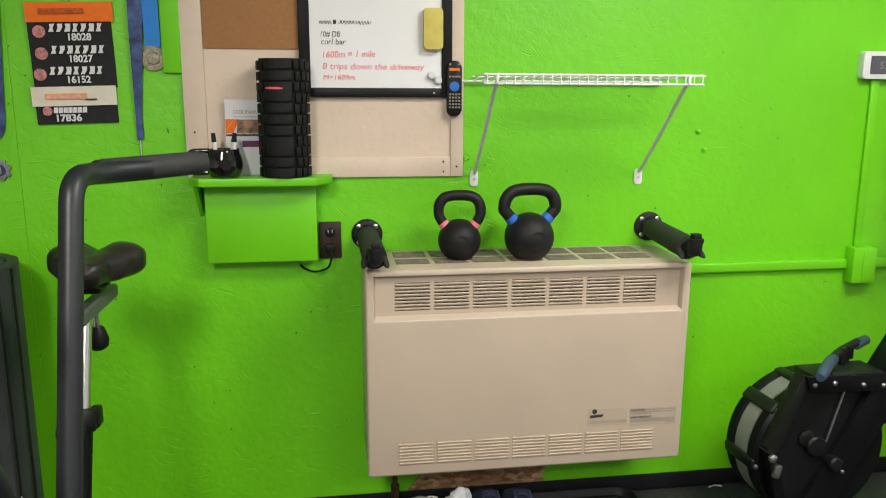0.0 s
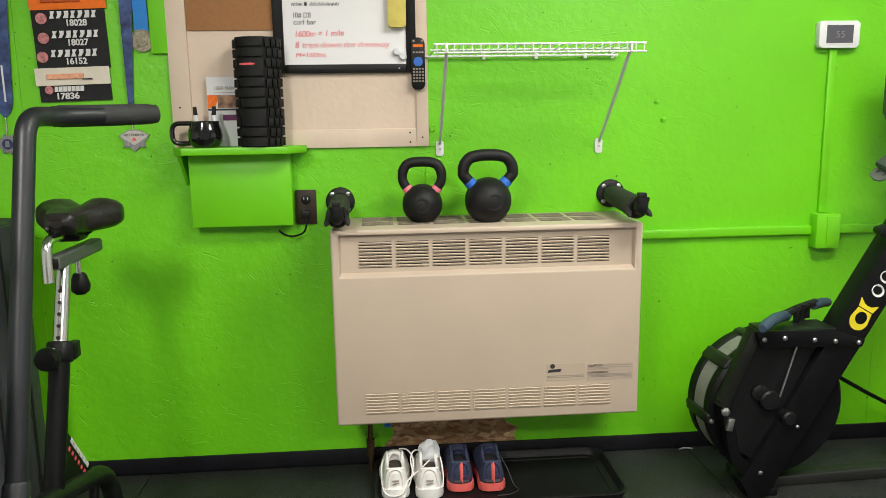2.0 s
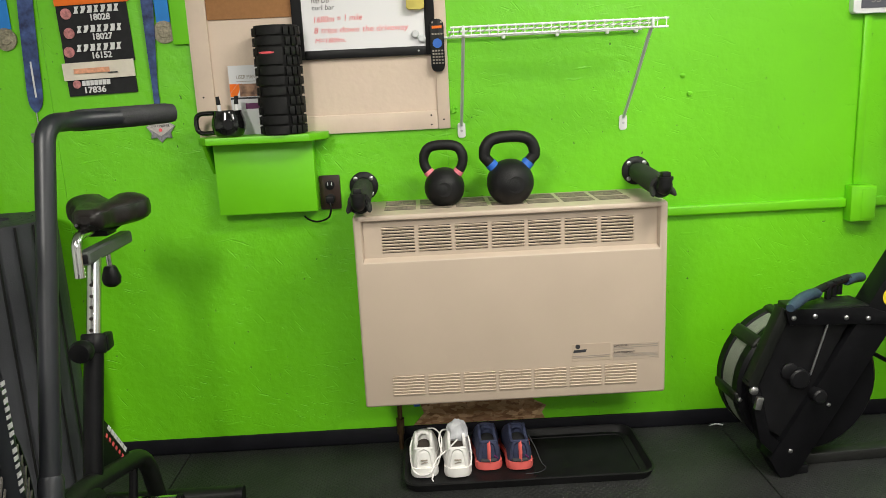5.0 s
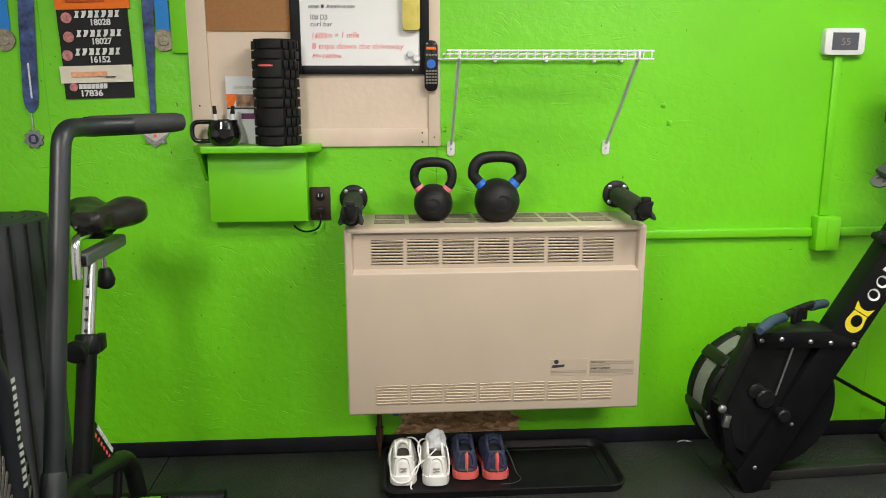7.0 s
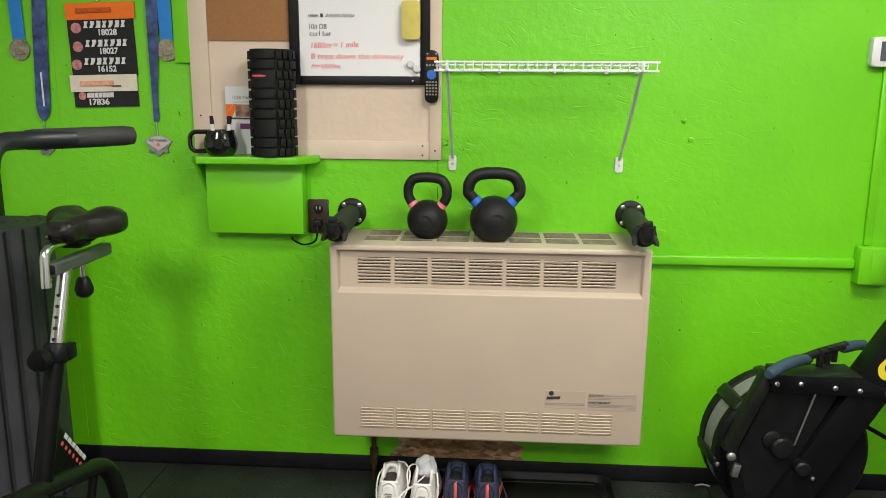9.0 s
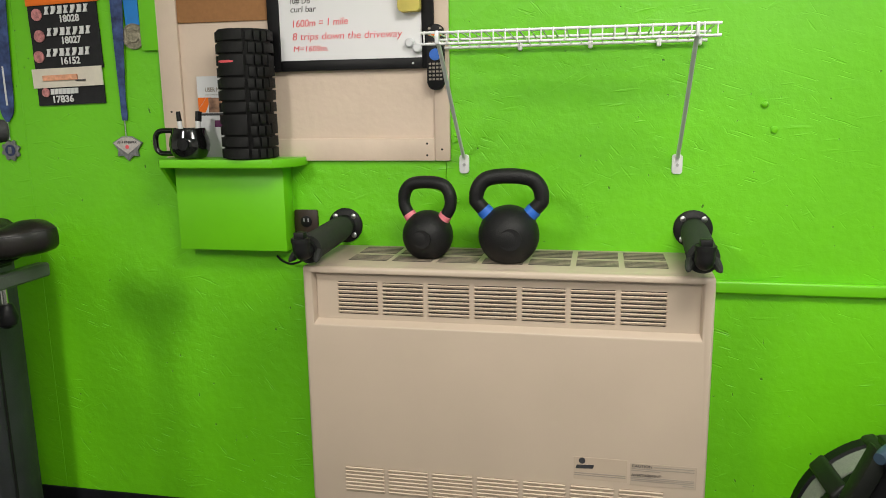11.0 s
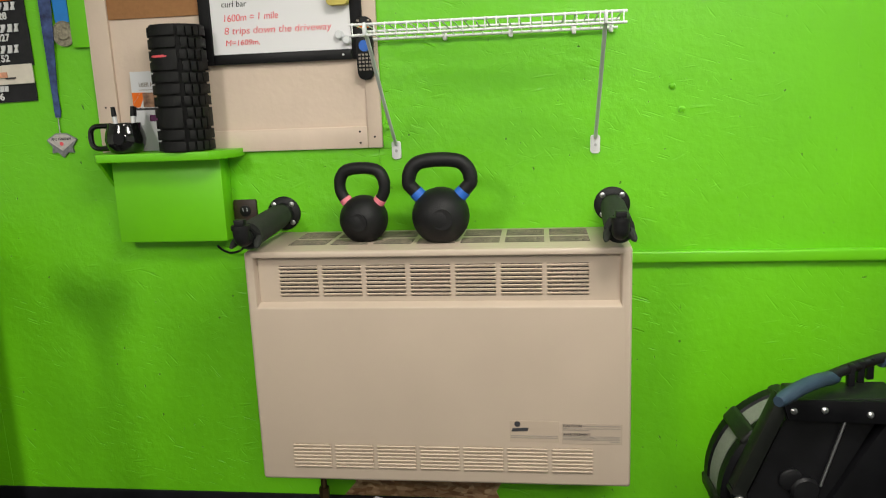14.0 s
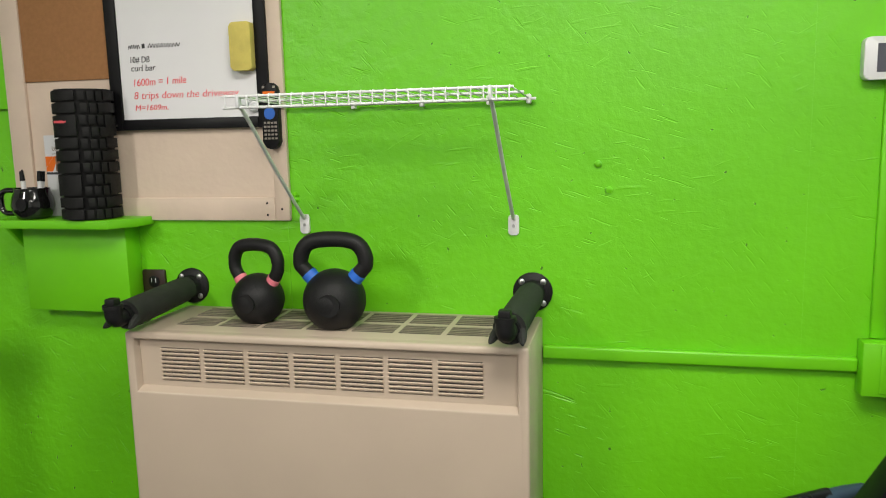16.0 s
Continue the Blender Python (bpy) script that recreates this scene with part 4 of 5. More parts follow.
part("faded_print", on_band(B(-0.425, -0.315, yb - 0.004, yb, 1.318, 1.333)), mat("faded_peach_print", (0.75, 0.36, 0.22), 0.8, 0, 0.2, 90, 0), band_obs[3], "", False)
part("dark_print", on_band(B(-0.32, -0.29, yb - 0.004, yb, 1.314, 1.3175)), INK, band_obs[3], "", False)
part("faded_print", on_band(B(-0.415, -0.3, yb - 0.004, yb, 1.545, 1.559)), mat("deep_orange_print", (0.5, 0.08, 0.01), 0.8, 0, 0.3, 90, 0), band_obs[1], "", False)
tagged(part("push_pin", lathe(bmesh.new(), [(0.003, 0.0), (0.003, -0.01), (0.006, -0.012), (0.006, -0.015)], (-0.345, WALL, 1.585), 10, "y"), GREY_BRACE), "clear push pin holding the headbands", "push pin", "push pins")


def strip(bm, pts, thick=0.0025):
    """A ribbon: rows of (x, z, half width, stand-off)."""
    g = []
    p = smooth_path([(x, w, z) for x, z, w, d in pts], 6)
    q = smooth_path([(d, 0, 0) for x, z, w, d in pts], 6)
    for a, b in zip(p, q):
        d = b.x
        g.append([bm.verts.new((a.x + s * a.y, WALL - d - t, a.z)) for s, t in ((-1, 0), (0, 0.0012), (1, 0), (1, thick), (0, thick + 0.0012), (-1, thick))])
    for a, b in zip(g, g[1:]):
        for j in range(6):
            bm.faces.new((a[j], a[(j + 1) % 6], b[(j + 1) % 6], b[j]))
    bm.faces.new(g[0][::-1])
    bm.faces.new(g[-1])
    return bm


def coin_medal(x, z):
    c = thing("medal", (x, WALL, z), "antique silver round medal on a bright blue ribbon", "medal", "race medals")
    rib = part("ribbon", strip(bmesh.new(), [(x - 0.006, 2.0, 0.022, 0.004), (x - 0.003, 1.75, 0.0215, 0.006), (x, 1.6, 0.0215, 0.008), (x + 0.001, z + 0.03, 0.021, 0.004)]), RIBBON_BLUE, c)
    d = part("disc", lathe(bmesh.new(), [(0.034, -0.002), (0.035, -0.004), (0.034, -0.008), (0.031, -0.008), (0.03, -0.0065), (0.018, -0.0065), (0.016, -0.0085), (0.001, -0.009)], (x, WALL, z), 36, "y"), BRONZE, c)
    for a in range(4):
        t = radians(a * 90 + 45)
        part("relief_ray", S([(x + 0.019 * math.cos(t), WALL - 0.007, z + 0.019 * math.sin(t)), (x + 0.028 * math.cos(t), WALL - 0.007, z + 0.028 * math.sin(t))], 0.0011, 6), BRONZE, d)
    return rib


coin_medal(-0.621, 1.43)
r2 = coin_medal(-0.131, 1.43)
words("ribbon_word", "Festivus G", -0.1235, WALL - 0.0118, 1.632, 0.03, WHITE_DECAL, r2, pose(0, 0, 0, 0, -90, 0), wide=0.15, bold=0.0004)


def navy_medal(x, pts, mz, kind, label):
    c = thing("medal", (x, WALL, mz), label, "medal", "race medals")
    rib = part("ribbon", strip(bmesh.new(), pts), RIBBON_NAVY, c)
    bx, bz = pts[-1][0], pts[-1][1]
    part("clasp", S([(bx, WALL - 0.006, bz + 0.004), (bx, WALL - 0.006, mz + 0.03)], 0.0022, 8), CHROME, c)
    n = 8 if kind == "star" else 6
    out = []
    for i in range(n * 4):
        a = 2 * math.pi * i / (n * 4)
        rr = 0.032 if (i // 2) % 2 else 0.024
        out.append((x + rr * math.sin(a), mz + rr * math.cos(a)))
    if kind == "fan":
        out = [(x - 0.047, mz + 0.012), (x - 0.016, mz + 0.03), (x + 0.016, mz + 0.03), (x + 0.047, mz + 0.012), (x + 0.029, mz - 0.009), (x + 0.034, mz - 0.026), (x + 0.014, mz - 0.023), (x, mz - 0.04), (x - 0.014, mz - 0.023), (x - 0.034, mz - 0.026), (x - 0.029, mz - 0.009)]
    d = part("pendant", P(out, WALL - 0.008, WALL - 0.002, 0.001), PEWTER, c)
    if kind == "star":
        part("enamel", C((x, WALL - 0.01, mz), (x, WALL - 0.0075, mz), 0.0165, seg=20), mat("navy_enamel", (0.02, 0.03, 0.1), 0.3), d)
        part("relief", P([(x - 0.007, mz - 0.009), (x + 0.007, mz - 0.009), (x + 0.005, mz + 0.01), (x - 0.005, mz + 0.01)], WALL - 0.0115, WALL - 0.0095), PEWTER, d, "", False)
    else:
        part("enamel", P([(x - 0.043, mz + 0.011), (x - 0.015, mz + 0.027), (x + 0.015, mz + 0.027), (x + 0.043, mz + 0.011), (x, mz - 0.019)], WALL - 0.0092, WALL - 0.0075), mat("pale_enamel", (0.5, 0.46, 0.44), 0.4, 0, 0.15, 150, 0), d, "pale enamel field")
        words("year_word", "2017 FINISHER", x - 0.031, WALL - 0.0097, mz + 0.0105, 0.0105, INK, d, wide=0.062)
        part("round_mark", P(disc(x, mz + 0.0005, 0.0055, 16), WALL - 0.0106, WALL - 0.009), RED_INK, d, "", False)
    return rib


rl = navy_medal(-0.563, [(-0.538, 1.62, 0.0235, 0.005), (-0.545, 1.5, 0.024, 0.008), (-0.553, 1.36, 0.024, 0.006), (-0.559, 1.24, 0.0225, 0.005), (-0.562, 1.203, 0.004, 0.005)], 1.121, "star", "pewter star medal on a mottled navy ribbon")
rr = navy_medal(-0.179, [(-0.171, 1.626, 0.0195, 0.005), (-0.172, 1.52, 0.0185, 0.009), (-0.176, 1.38, 0.0135, 0.009), (-0.18, 1.27, 0.009, 0.006), (-0.18, 1.22, 0.0095, 0.005), (-0.181, 1.203, 0.007, 0.005)], 1.129, "fan", "pewter finisher medal on a twisted navy ribbon")
part("letter_bar", B(-0.557, -0.552, WALL - 0.0105, WALL - 0.008, 1.25, 1.36), WHITE_DECAL, rl, "", False)

# framed race bib
fr = thing("picture_frame", (-0.4, WALL, 1.647), "black picture frame with a race number bib", "picture frame")
bm = bmesh.new()
FX0, FX1, FZ0, FZ1 = -0.66, -0.171, 1.648, 2.05
for a in ((FX0, FX1, FZ0, FZ0 + 0.022), (FX0, FX1, FZ1 - 0.022, FZ1)):
    box(bm, a[0], a[1], WALL - 0.022, WALL - 0.0005, a[2], a[3], bevel=0.003)
for a in ((FX0, FX0 + 0.022), (FX1 - 0.022, FX1)):
    box(bm, a[0], a[1], WALL - 0.0215, WALL - 0.0005, FZ0 + 0.0225, FZ1 - 0.0225, bevel=0.003)
part("moulding", bm, BLACK_PLASTIC, fr)
bd = part("backing", B(FX0 + 0.02, FX1 - 0.02, WALL - 0.008, WALL - 0.001, FZ0 + 0.02, FZ1 - 0.02), mat("black_card", (0.03, 0.03, 0.032), 0.8), fr, "", False)
part("race_bib", B(-0.482, -0.292, WALL - 0.0095, WALL - 0.0078, 1.679, 1.83), mat("grey_tyvek", (0.5, 0.49, 0.46), 0.7, 0, 0.1, 30, 0.1), bd, "", False)
words("race_number", "9754", -0.464, WALL - 0.0102, 1.69, 0.075, INK, bd, wide=0.15, bold=0.0008)
part("red_panel", B(-0.2905, -0.212, WALL - 0.0092, WALL - 0.0076, 1.672, 1.9), mat("crimson_print", (0.4, 0.02, 0.05), 0.6), bd, "", False)
part("red_panel", B(-0.44, -0.33, WALL - 0.0104, WALL - 0.0094, 1.757, 1.8), mat("crimson_print", (0.4, 0.02, 0.05), 0.6), bd, "", False)
for x in (-0.275, -0.238):
    for j in range(6):
        z = 1.682 + 0.019 * j
        part("letter_bar", B(x - 0.009, x + 0.009, WALL - 0.0102, WALL - 0.009, z, z + 0.0145), WHITE_DECAL, bd, "", False)

# ---- boot tray and shoes ----
tray = thing("boot_tray", (0.93, 2.12, 0), "black plastic boot tray with a raised rim", "boot tray")
bm = bmesh.new()
TX0, TX1, TY0, TY1 = 0.545, 1.33, 1.934, 2.27
prof = [(0.02, 0.004), (0.012, 0.006), (0.004, 0.024), (0.0, 0.028), (-0.006, 0.026), (-0.004, 0.02), (0.002, 0.0015), (0.02, 0.0005)]
g = []
for inset, z in prof:
    g.append([bm.verts.new((a, b, z)) for a, b in rrect(TX0 + inset, TX1 - inset, TY0 + inset, TY1 - inset, 0.055, 8)])
for a, b in zip(g, g[1:]):
    for j in range(len(a)):
        bm.faces.new((a[j], a[(j + 1) % len(a)], b[(j + 1) % len(a)], b[j]))
bm.faces.new(g[0])
bm.faces.new(g[-1][::-1])
part("tray_body", bm, TRAY, tray)
part("inner_ridge", S([(a, b, 0.0045) for a, b in rrect(0.96, TX1 - 0.035, TY0 + 0.035, TY1 - 0.03, 0.03, 6)], 0.0035, 6, closed=True), TRAY, tray)


def curve1(table, s):
    for (a, u), (b, v) in zip(table, table[1:]):
        if s <= b:
            t = (s - a) / (b - a)
            t = t * t * (3 - 2 * t)
            return u + (v - u) * t
    return table[-1][1]


WID = ((0, 0.013), (0.015, 0.022), (0.05, 0.0315), (0.13, 0.038), (0.4, 0.036), (0.7, 0.045), (0.88, 0.04), (0.97, 0.024), (1, 0.008))


def shoe(name, label, group, at, turn, L, upper_mat, sole_mat, inside_shade, sole_h, heel_h, lift):
    k = thing(name, at, label, "shoe", group)
    ox, oy, oz = at
    # sole
    bm = bmesh.new()
    n = 26
    ring = []
    for s in [(i / n) ** 1.7 for i in range(n + 1)]:
        ring.append((-curve1(WID, s) * 1.14, s * L))
    ring += [(-x * (1.0), y) for x, y in ring[::-1]]
    lay = []
    for grow, z in ((0.97, 0.0), (1.02, 0.006), (1.03, sole_h * 0.5), (1.0, sole_h)):
        row = []
        for x, y in ring:
            s = y / L
            toe = 0.012 * max(0.0, (s - 0.75) / 0.25) ** 2 + 0.006 * max(0.0, (0.12 - s) / 0.12)
            row.append(bm.verts.new((ox + x * grow, oy - 0.004 + y * (1.0 + 0.01 * (grow - 1)), oz + z * (1 - 0.3 * s) + (toe if z < 0.01 else toe * 0.7))))
        lay.append(row)
    m = len(ring)
    for a, b in zip(lay, lay[1:]):
        for j in range(m):
            bm.faces.new((a[j], a[(j + 1) % m], b[(j + 1) % m], b[j]))
    bm.faces.new(lay[0][::-1])
    bm.faces.new(lay[-1])
    sole = part("sole", bm, sole_mat, k)
    # upper
    HT = ((0, heel_h * 0.6), (0.02, heel_h * 0.74), (0.05, heel_h * 0.8), (0.2, heel_h * 0.76), (0.42, heel_h * 1.0), (0.55, heel_h * 0.86), (0.75, heel_h * 0.55), (0.92, heel_h * 0.42), (1, heel_h * 0.25))
    OP = ((0, 0), (0.035, 0.0), (0.08, 1), (0.42, 1), (0.47, 0), (1, 0))
    out = [(-1.0, 0), (-1.05, 0.3), (-0.96, 0.62), (-0.8, 0.9), (-0.68, 1.0)]
    op_in = [(-0.6, 0.95), (-0.62, 0.4), (0, 0.2), (0.62, 0.4), (0.6, 0.95)]
    cl_in = [(-0.5, 1.05), (-0.27, 1.1), (0, 1.12), (0.27, 1.1), (0.5, 1.05)]
    bm = bmesh.new()
    rings = []
    for i in range(35):
        s = (i / 34) ** 1.6
        w, h, o = curve1(WID, s), curve1(HT, s), curve1(OP, s)
        mid = [(c[0] * (1 - o) + d[0] * o, c[1] * (1 - o) + d[1] * o) for c, d in zip(cl_in, op_in)]
        pr = out + mid + [(-a, b) for a, b in out[::-1]]
        z0 = sole_h * (1 - 0.3 * s) * 0.9
        rings.append([bm.verts.new((ox + a * w, oy + s * L * 0.985 + (0.006 if s < 0.02 else 0), oz + z0 + b * h)) for a, b in pr])
    for a, b in zip(rings, rings[1:]):
        for j in range(len(a) - 1):
            bm.faces.new((a[j], a[j + 1], b[j + 1], b[j]))
    bm.faces.new(rings[0])
    bm.faces.new(rings[-1][::-1])
    up = part("upper", bm, upper_mat, k)
    # padded collar, and a flat dark ellipse painted as the shaded inside
    pts = []
    for i in range(9):
        s = 0.06 + 0.38 * i / 8
        pts.append((ox - curve1(WID, s) * 0.66, oy + s * L * 0.985, oz + sole_h * (1 - 0.3 * s) * 0.9 + curve1(HT, s) * 1.0))
    back = [(2 * ox - x, y, z) for x, y, z in pts[::-1]]
    part("collar", S(smooth_path(back + pts, 3), 0.0052, 8), upper_mat, up)
    ell = [(ox + 0.03 * math.cos(t) * (1.0 if math.sin(t) < 0 else 0.85), oy + 0.255 * L + 0.185 * L * math.sin(t)) for t in [2 * math.pi * i / 20 for i in range(20)]]
    part("opening_shade", P(ell, oz + sole_h + heel_h * 0.5, oz + sole_h + heel_h * 0.6, plane="xy"), inside_shade, up, "", False)
    return k, up, sole


WH = ("white_sneaker", "white leather sneaker with untied laces on the tray", "pair of white sneakers")
k1, u1, s1 = shoe(*WH, (0.609, 2.01, 0.0045), 0, 0.25, WHITE_LEATHER, WHITE_LEATHER, WHITE_SHOE_SHADE, 0.032, 0.086, 0)
k2, u2, s2 = shoe(*WH, (0.716, 2.0, 0.0045), 0, 0.25, WHITE_LEATHER, WHITE_LEATHER, WHITE_SHOE_SHADE, 0.032, 0.086, 0)
NV = ("running_shoe", "navy knit running shoe with coral sole and heel tab", "pair of running shoes")
k3, u3, s3 = shoe(*NV, (0.818, 2.034, 0.0045), 0, 0.245, NAVY_MESH, CORAL, NAVY_SHOE_SHADE, 0.028, 0.09, 0)
k4, u4, s4 = shoe(*NV, (0.918, 2.026, 0.0045), 0, 0.245, NAVY_MESH, CORAL, NAVY_SHOE_SHADE, 0.028, 0.09, 0)
for ux, uo, y in ((0.818, u3, 2.034), (0.918, u4, 2.026)):
    part("heel_tab", S([(ux, y - 0.002, 0.036), (ux, y - 0.004, 0.07), (ux, y + 0.002, 0.094), (ux, y + 0.01, 0.103)], [0.0065, 0.007, 0.0075, 0.006], 10, flat=0.35), CORAL, uo, "coral pull tab")
    part("side_print", S([(ux + 0.022, y + 0.004, 0.05), (ux + 0.031, y + 0.04, 0.06)], 0.009, 8, flat=0.3), PLUM, uo)
    part("tongue", S(smooth_path([(ux - 0.026, y + 0.085, 0.09), (ux - 0.019, y + 0.102, 0.103), (ux, y + 0.108, 0.108), (ux + 0.019, y + 0.102, 0.103), (ux + 0.026, y + 0.085, 0.09)], 5), 0.0075, 10), NAVY_MESH, uo)
    part("heel_cup", S([(ux - 0.027, y + 0.02, 0.04), (ux - 0.02, y + 0.003, 0.042), (ux, y - 0.002, 0.043), (ux + 0.02, y + 0.003, 0.042), (ux + 0.027, y + 0.02, 0.04)], 0.006, 8), MATGREY, uo)
for ux, uo, y in ((0.609, u1, 2.01), (0.716, u2, 2.0)):
    part("printed_mark", B(ux - 0.011, ux + 0.011, y + 0.0005, y + 0.004, 0.066, 0.069), GREY_DECAL, uo, "", False)
    part("printed_mark", P([(ux - 0.011, 0.055), (ux + 0.011, 0.059), (ux + 0.002, 0.061)], y + 0.0005, y + 0.004), GREY_DECAL, uo, "", False)
part("tongue", S(smooth_path([(0.583, 2.08, 0.085), (0.586, 2.1, 0.104), (0.597, 2.112, 0.114), (0.612, 2.113, 0.116), (0.626, 2.108, 0.11), (0.634, 2.09, 0.094)], 5), 0.0075, 10), WHITE_LEATHER, u1)
lace = lambda pts, uo: part("lace", S(smooth_path(pts, 6), 0.0026, 7), WHITE_LEATHER, uo, "loose white lace")
lace([(0.585, 2.14, 0.1), (0.568, 2.09, 0.09), (0.566, 2.05, 0.055), (0.575, 2.015, 0.03), (0.6, 2.001, 0.022), (0.63, 2.005, 0.03), (0.65, 2.03, 0.06), (0.69, 2.05, 0.085), (0.72, 2.06, 0.11)], u1)
lace([(0.625, 2.14, 0.115), (0.65, 2.12, 0.12), (0.668, 2.1, 0.095), (0.66, 2.06, 0.05), (0.64, 2.02, 0.02), (0.632, 1.995, 0.012), (0.636, 1.985, 0.0085)], u1)
lace([(0.7, 2.13, 0.11), (0.672, 2.11, 0.12), (0.66, 2.09, 0.1), (0.668, 2.06, 0.06)], u2)
lace([(0.735, 2.13, 0.11), (0.755, 2.1, 0.1), (0.762, 2.06, 0.06), (0.758, 2.03, 0.03)], u2)
bm = bmesh.new()
bmesh.ops.create_icosphere(bm, subdivisions=3, radius=0.034)
for v in bm.verts:
    v.co = Vector((v.co.x * 0.95, v.co.y * 0.45, v.co.z * 1.25)) + 0.012 * noise.noise_vector(v.co * 45 + Vector((3, 1, 7)))
    v.co += Vector((0.722, 2.1, 0.119))
part("folded_tongue", bm, CLEAR, u2, "crumpled white tongue sticking up")
part("lace", S(smooth_path([(0.955, 2.12, 0.085), (0.975, 2.09, 0.05), (0.99, 2.06, 0.012), (1.0, 2.03, 0.008), (0.975, 2.005, 0.0075), (0.93, 1.998, 0.0075)], 6), 0.0016, 6), MATGREY, u4, "thin grey lace")
# bit of rubbish by the wall
tagged(part("paper_scrap", S(smooth_path([(1.62, 2.262, 0.004), (1.645, 2.268, 0.006), (1.67, 2.262, 0.004)], 4), [0.003, 0.005, 0.006, 0.005, 0.006, 0.005, 0.006, 0.005, 0.003], 6, flat=0.5), PAPER), "small scrap of white paper by the baseboard", "scrap")

# ---- rolled mat ----
roll = thing("rolled_mat", (-0.64, 2.07, 0), "charcoal foam mat rolled up and standing on end", "exercise mat")
bm = bmesh.new()
inner, outer = [], []
N = 150
for i in range(N + 1):
    a = i / N * 2 * math.pi * 3.4
    r = 0.055 + 0.0325 * a / (2 * math.pi)
    fac = a * 14 / (2 * math.pi)
    bulge = 1 - 0.02 * abs(math.sin(fac * math.pi))
    for lst, rr in ((inner, r - 0.0155), (outer, r * bulge + 0.0155)):
        lst.append((-0.64 + rr * math.cos(a - 1.2), 2.07 + rr * math.sin(a - 1.2)))
ring = outer + inner[::-1]
lo = [bm.verts.new((x, y, 0.0)) for x, y in ring]
hi = [bm.verts.new((x, y, 0.897)) for x, y in ring]
m = len(ring)
for i in range(m):
    bm.faces.new((lo[i], lo[(i + 1) % m], hi[(i + 1) % m], hi[i]))
for i in range(N):
    j = m - 1 - i
    bm.faces.new((hi[i], hi[i + 1], hi[j - 1], hi[j]))
    bm.faces.new((lo[i + 1], lo[i], lo[j], lo[j - 1]))
rolled = part("foam_sheet", bm, MATGREY, roll)
for i in range(9):
    a = radians(215 + i * 17)
    part("groove", C((-0.64 + 0.18 * math.cos(a), 2.07 + 0.18 * math.sin(a), 0.004), (-0.64 + 0.18 * math.cos(a), 2.07 + 0.18 * math.sin(a), 0.893), 0.0035, seg=6), BLACK_FOAM, rolled)

# ---- red pad at the far end ----
pad = thing("gym_pad", (2.64, 2.13, 0), "orange-red and black upright gym pad by the wall", "gym pad")
part("red_cover", B(2.557, 2.592, 2.0, 2.24, 0.0, 0.63, bevel=0.015, seg=3), RED_PAINT, pad)
part("black_side", B(2.5925, 2.88, 2.02, 2.25, 0.0, 0.6, bevel=0.03, seg=3), MATGREY, pad)

# ---- fan bike ----
bike = thing("exercise_bike", (-0.2, 1.35, 0), "black fan exercise bike with vinyl saddle and moving handles", "exercise bike")
handle = part("handle_lever", S(round_path([(-0.05, 1.075, 0.556), (-0.049, 1.264, 1.2), (-0.036, 1.35, 1.199), (0.03, 1.42, 1.2)], 0.055, 8), 0.0185, 18), BLUE_GREY_PAINT, bike, "dark blue-grey steel handle lever")
part("grip", S([(-0.036, 1.36, 1.199), (-0.03, 1.367, 1.1995), (0.04, 1.437, 1.2005), (0.1, 1.5, 1.202), (0.112, 1.513, 1.202), (0.115, 1.516, 1.202)], [0.0195, 0.0215, 0.022, 0.0215, 0.019, 0.012], 20), GRIP, handle, "worn black rubber grip")
part("grip_collar", S([(-0.038, 1.3575, 1.199), (-0.034, 1.3625, 1.199)], 0.0205, 18), BLACK_PLASTIC, handle)
part("socket", S([(-0.052, 0.99, 0.28), (-0.051, 1.035, 0.43), (-0.0502, 1.08, 0.571), (-0.0502, 1.082, 0.577)], [0.023, 0.0235, 0.0225, 0.0195], 18), BLUE_GREY_PAINT, handle)
other = part("handle_lever", S(round_path([(-0.353, 1.0, 0.3), (-0.354, 1.264, 1.2), (-0.367, 1.35, 1.199), (-0.515, 1.513, 1.202)], 0.055, 8), 0.0185, 16), BLUE_GREY_PAINT, bike)
# frame hoops over the fan
for x in (-0.305, -0.11):
    hoop = part("fan_hoop", S(round_path([(x, 0.4, 0.25), (x, 0.47, 0.86), (x, 0.76, 0.905), (x, 0.965, 0.895), (x, 1.052, 0.76), (x, 1.05, 0.12)], 0.11, 8), 0.0235, 18, flat=1.0), BLUE_GREY_PAINT, bike)
    part("bolt", C((x, 0.935, 0.915), (x, 0.935, 0.932), 0.012, seg=6), BLACK_PLASTIC, hoop)
for i in range(14):
    z = 0.775 - i * 0.0155
    bm = B(-0.0878, -0.0862, 1.043, 1.056 if i != 7 else 1.05, z - (0.0085, 0.007, 0.0095)[i % 3], z)
    part("letter_bar", bm, LETTER_WHITE, hoop, "", False)
# cage
CY, CZ, CR = 0.80, 0.50, 0.362
bm = bmesh.new()
for r, x in ((0.05, -0.085), (0.15, -0.094), (0.25, -0.112), (CR, -0.135), (CR + 0.012, -0.2), (CR, -0.29)):
    sweep(bm, [(x, CY + r * math.cos(2 * math.pi * i / 40), CZ + r * math.sin(2 * math.pi * i / 40)) for i in range(40)], 0.003, 6, closed=True)
cage = part("fan_cage", bm, BLACK_PAINT, bike, "swirled black wire fan guard")
tagged(cage, kind="stuff")
pts = []
for j in range(9):
    t = j / 8
    r = 0.05 + (CR - 0.05) * t
    pts.append((-0.085 - 0.05 * t * t, r * math.cos(0.55 * t), r * math.sin(0.55 * t)))
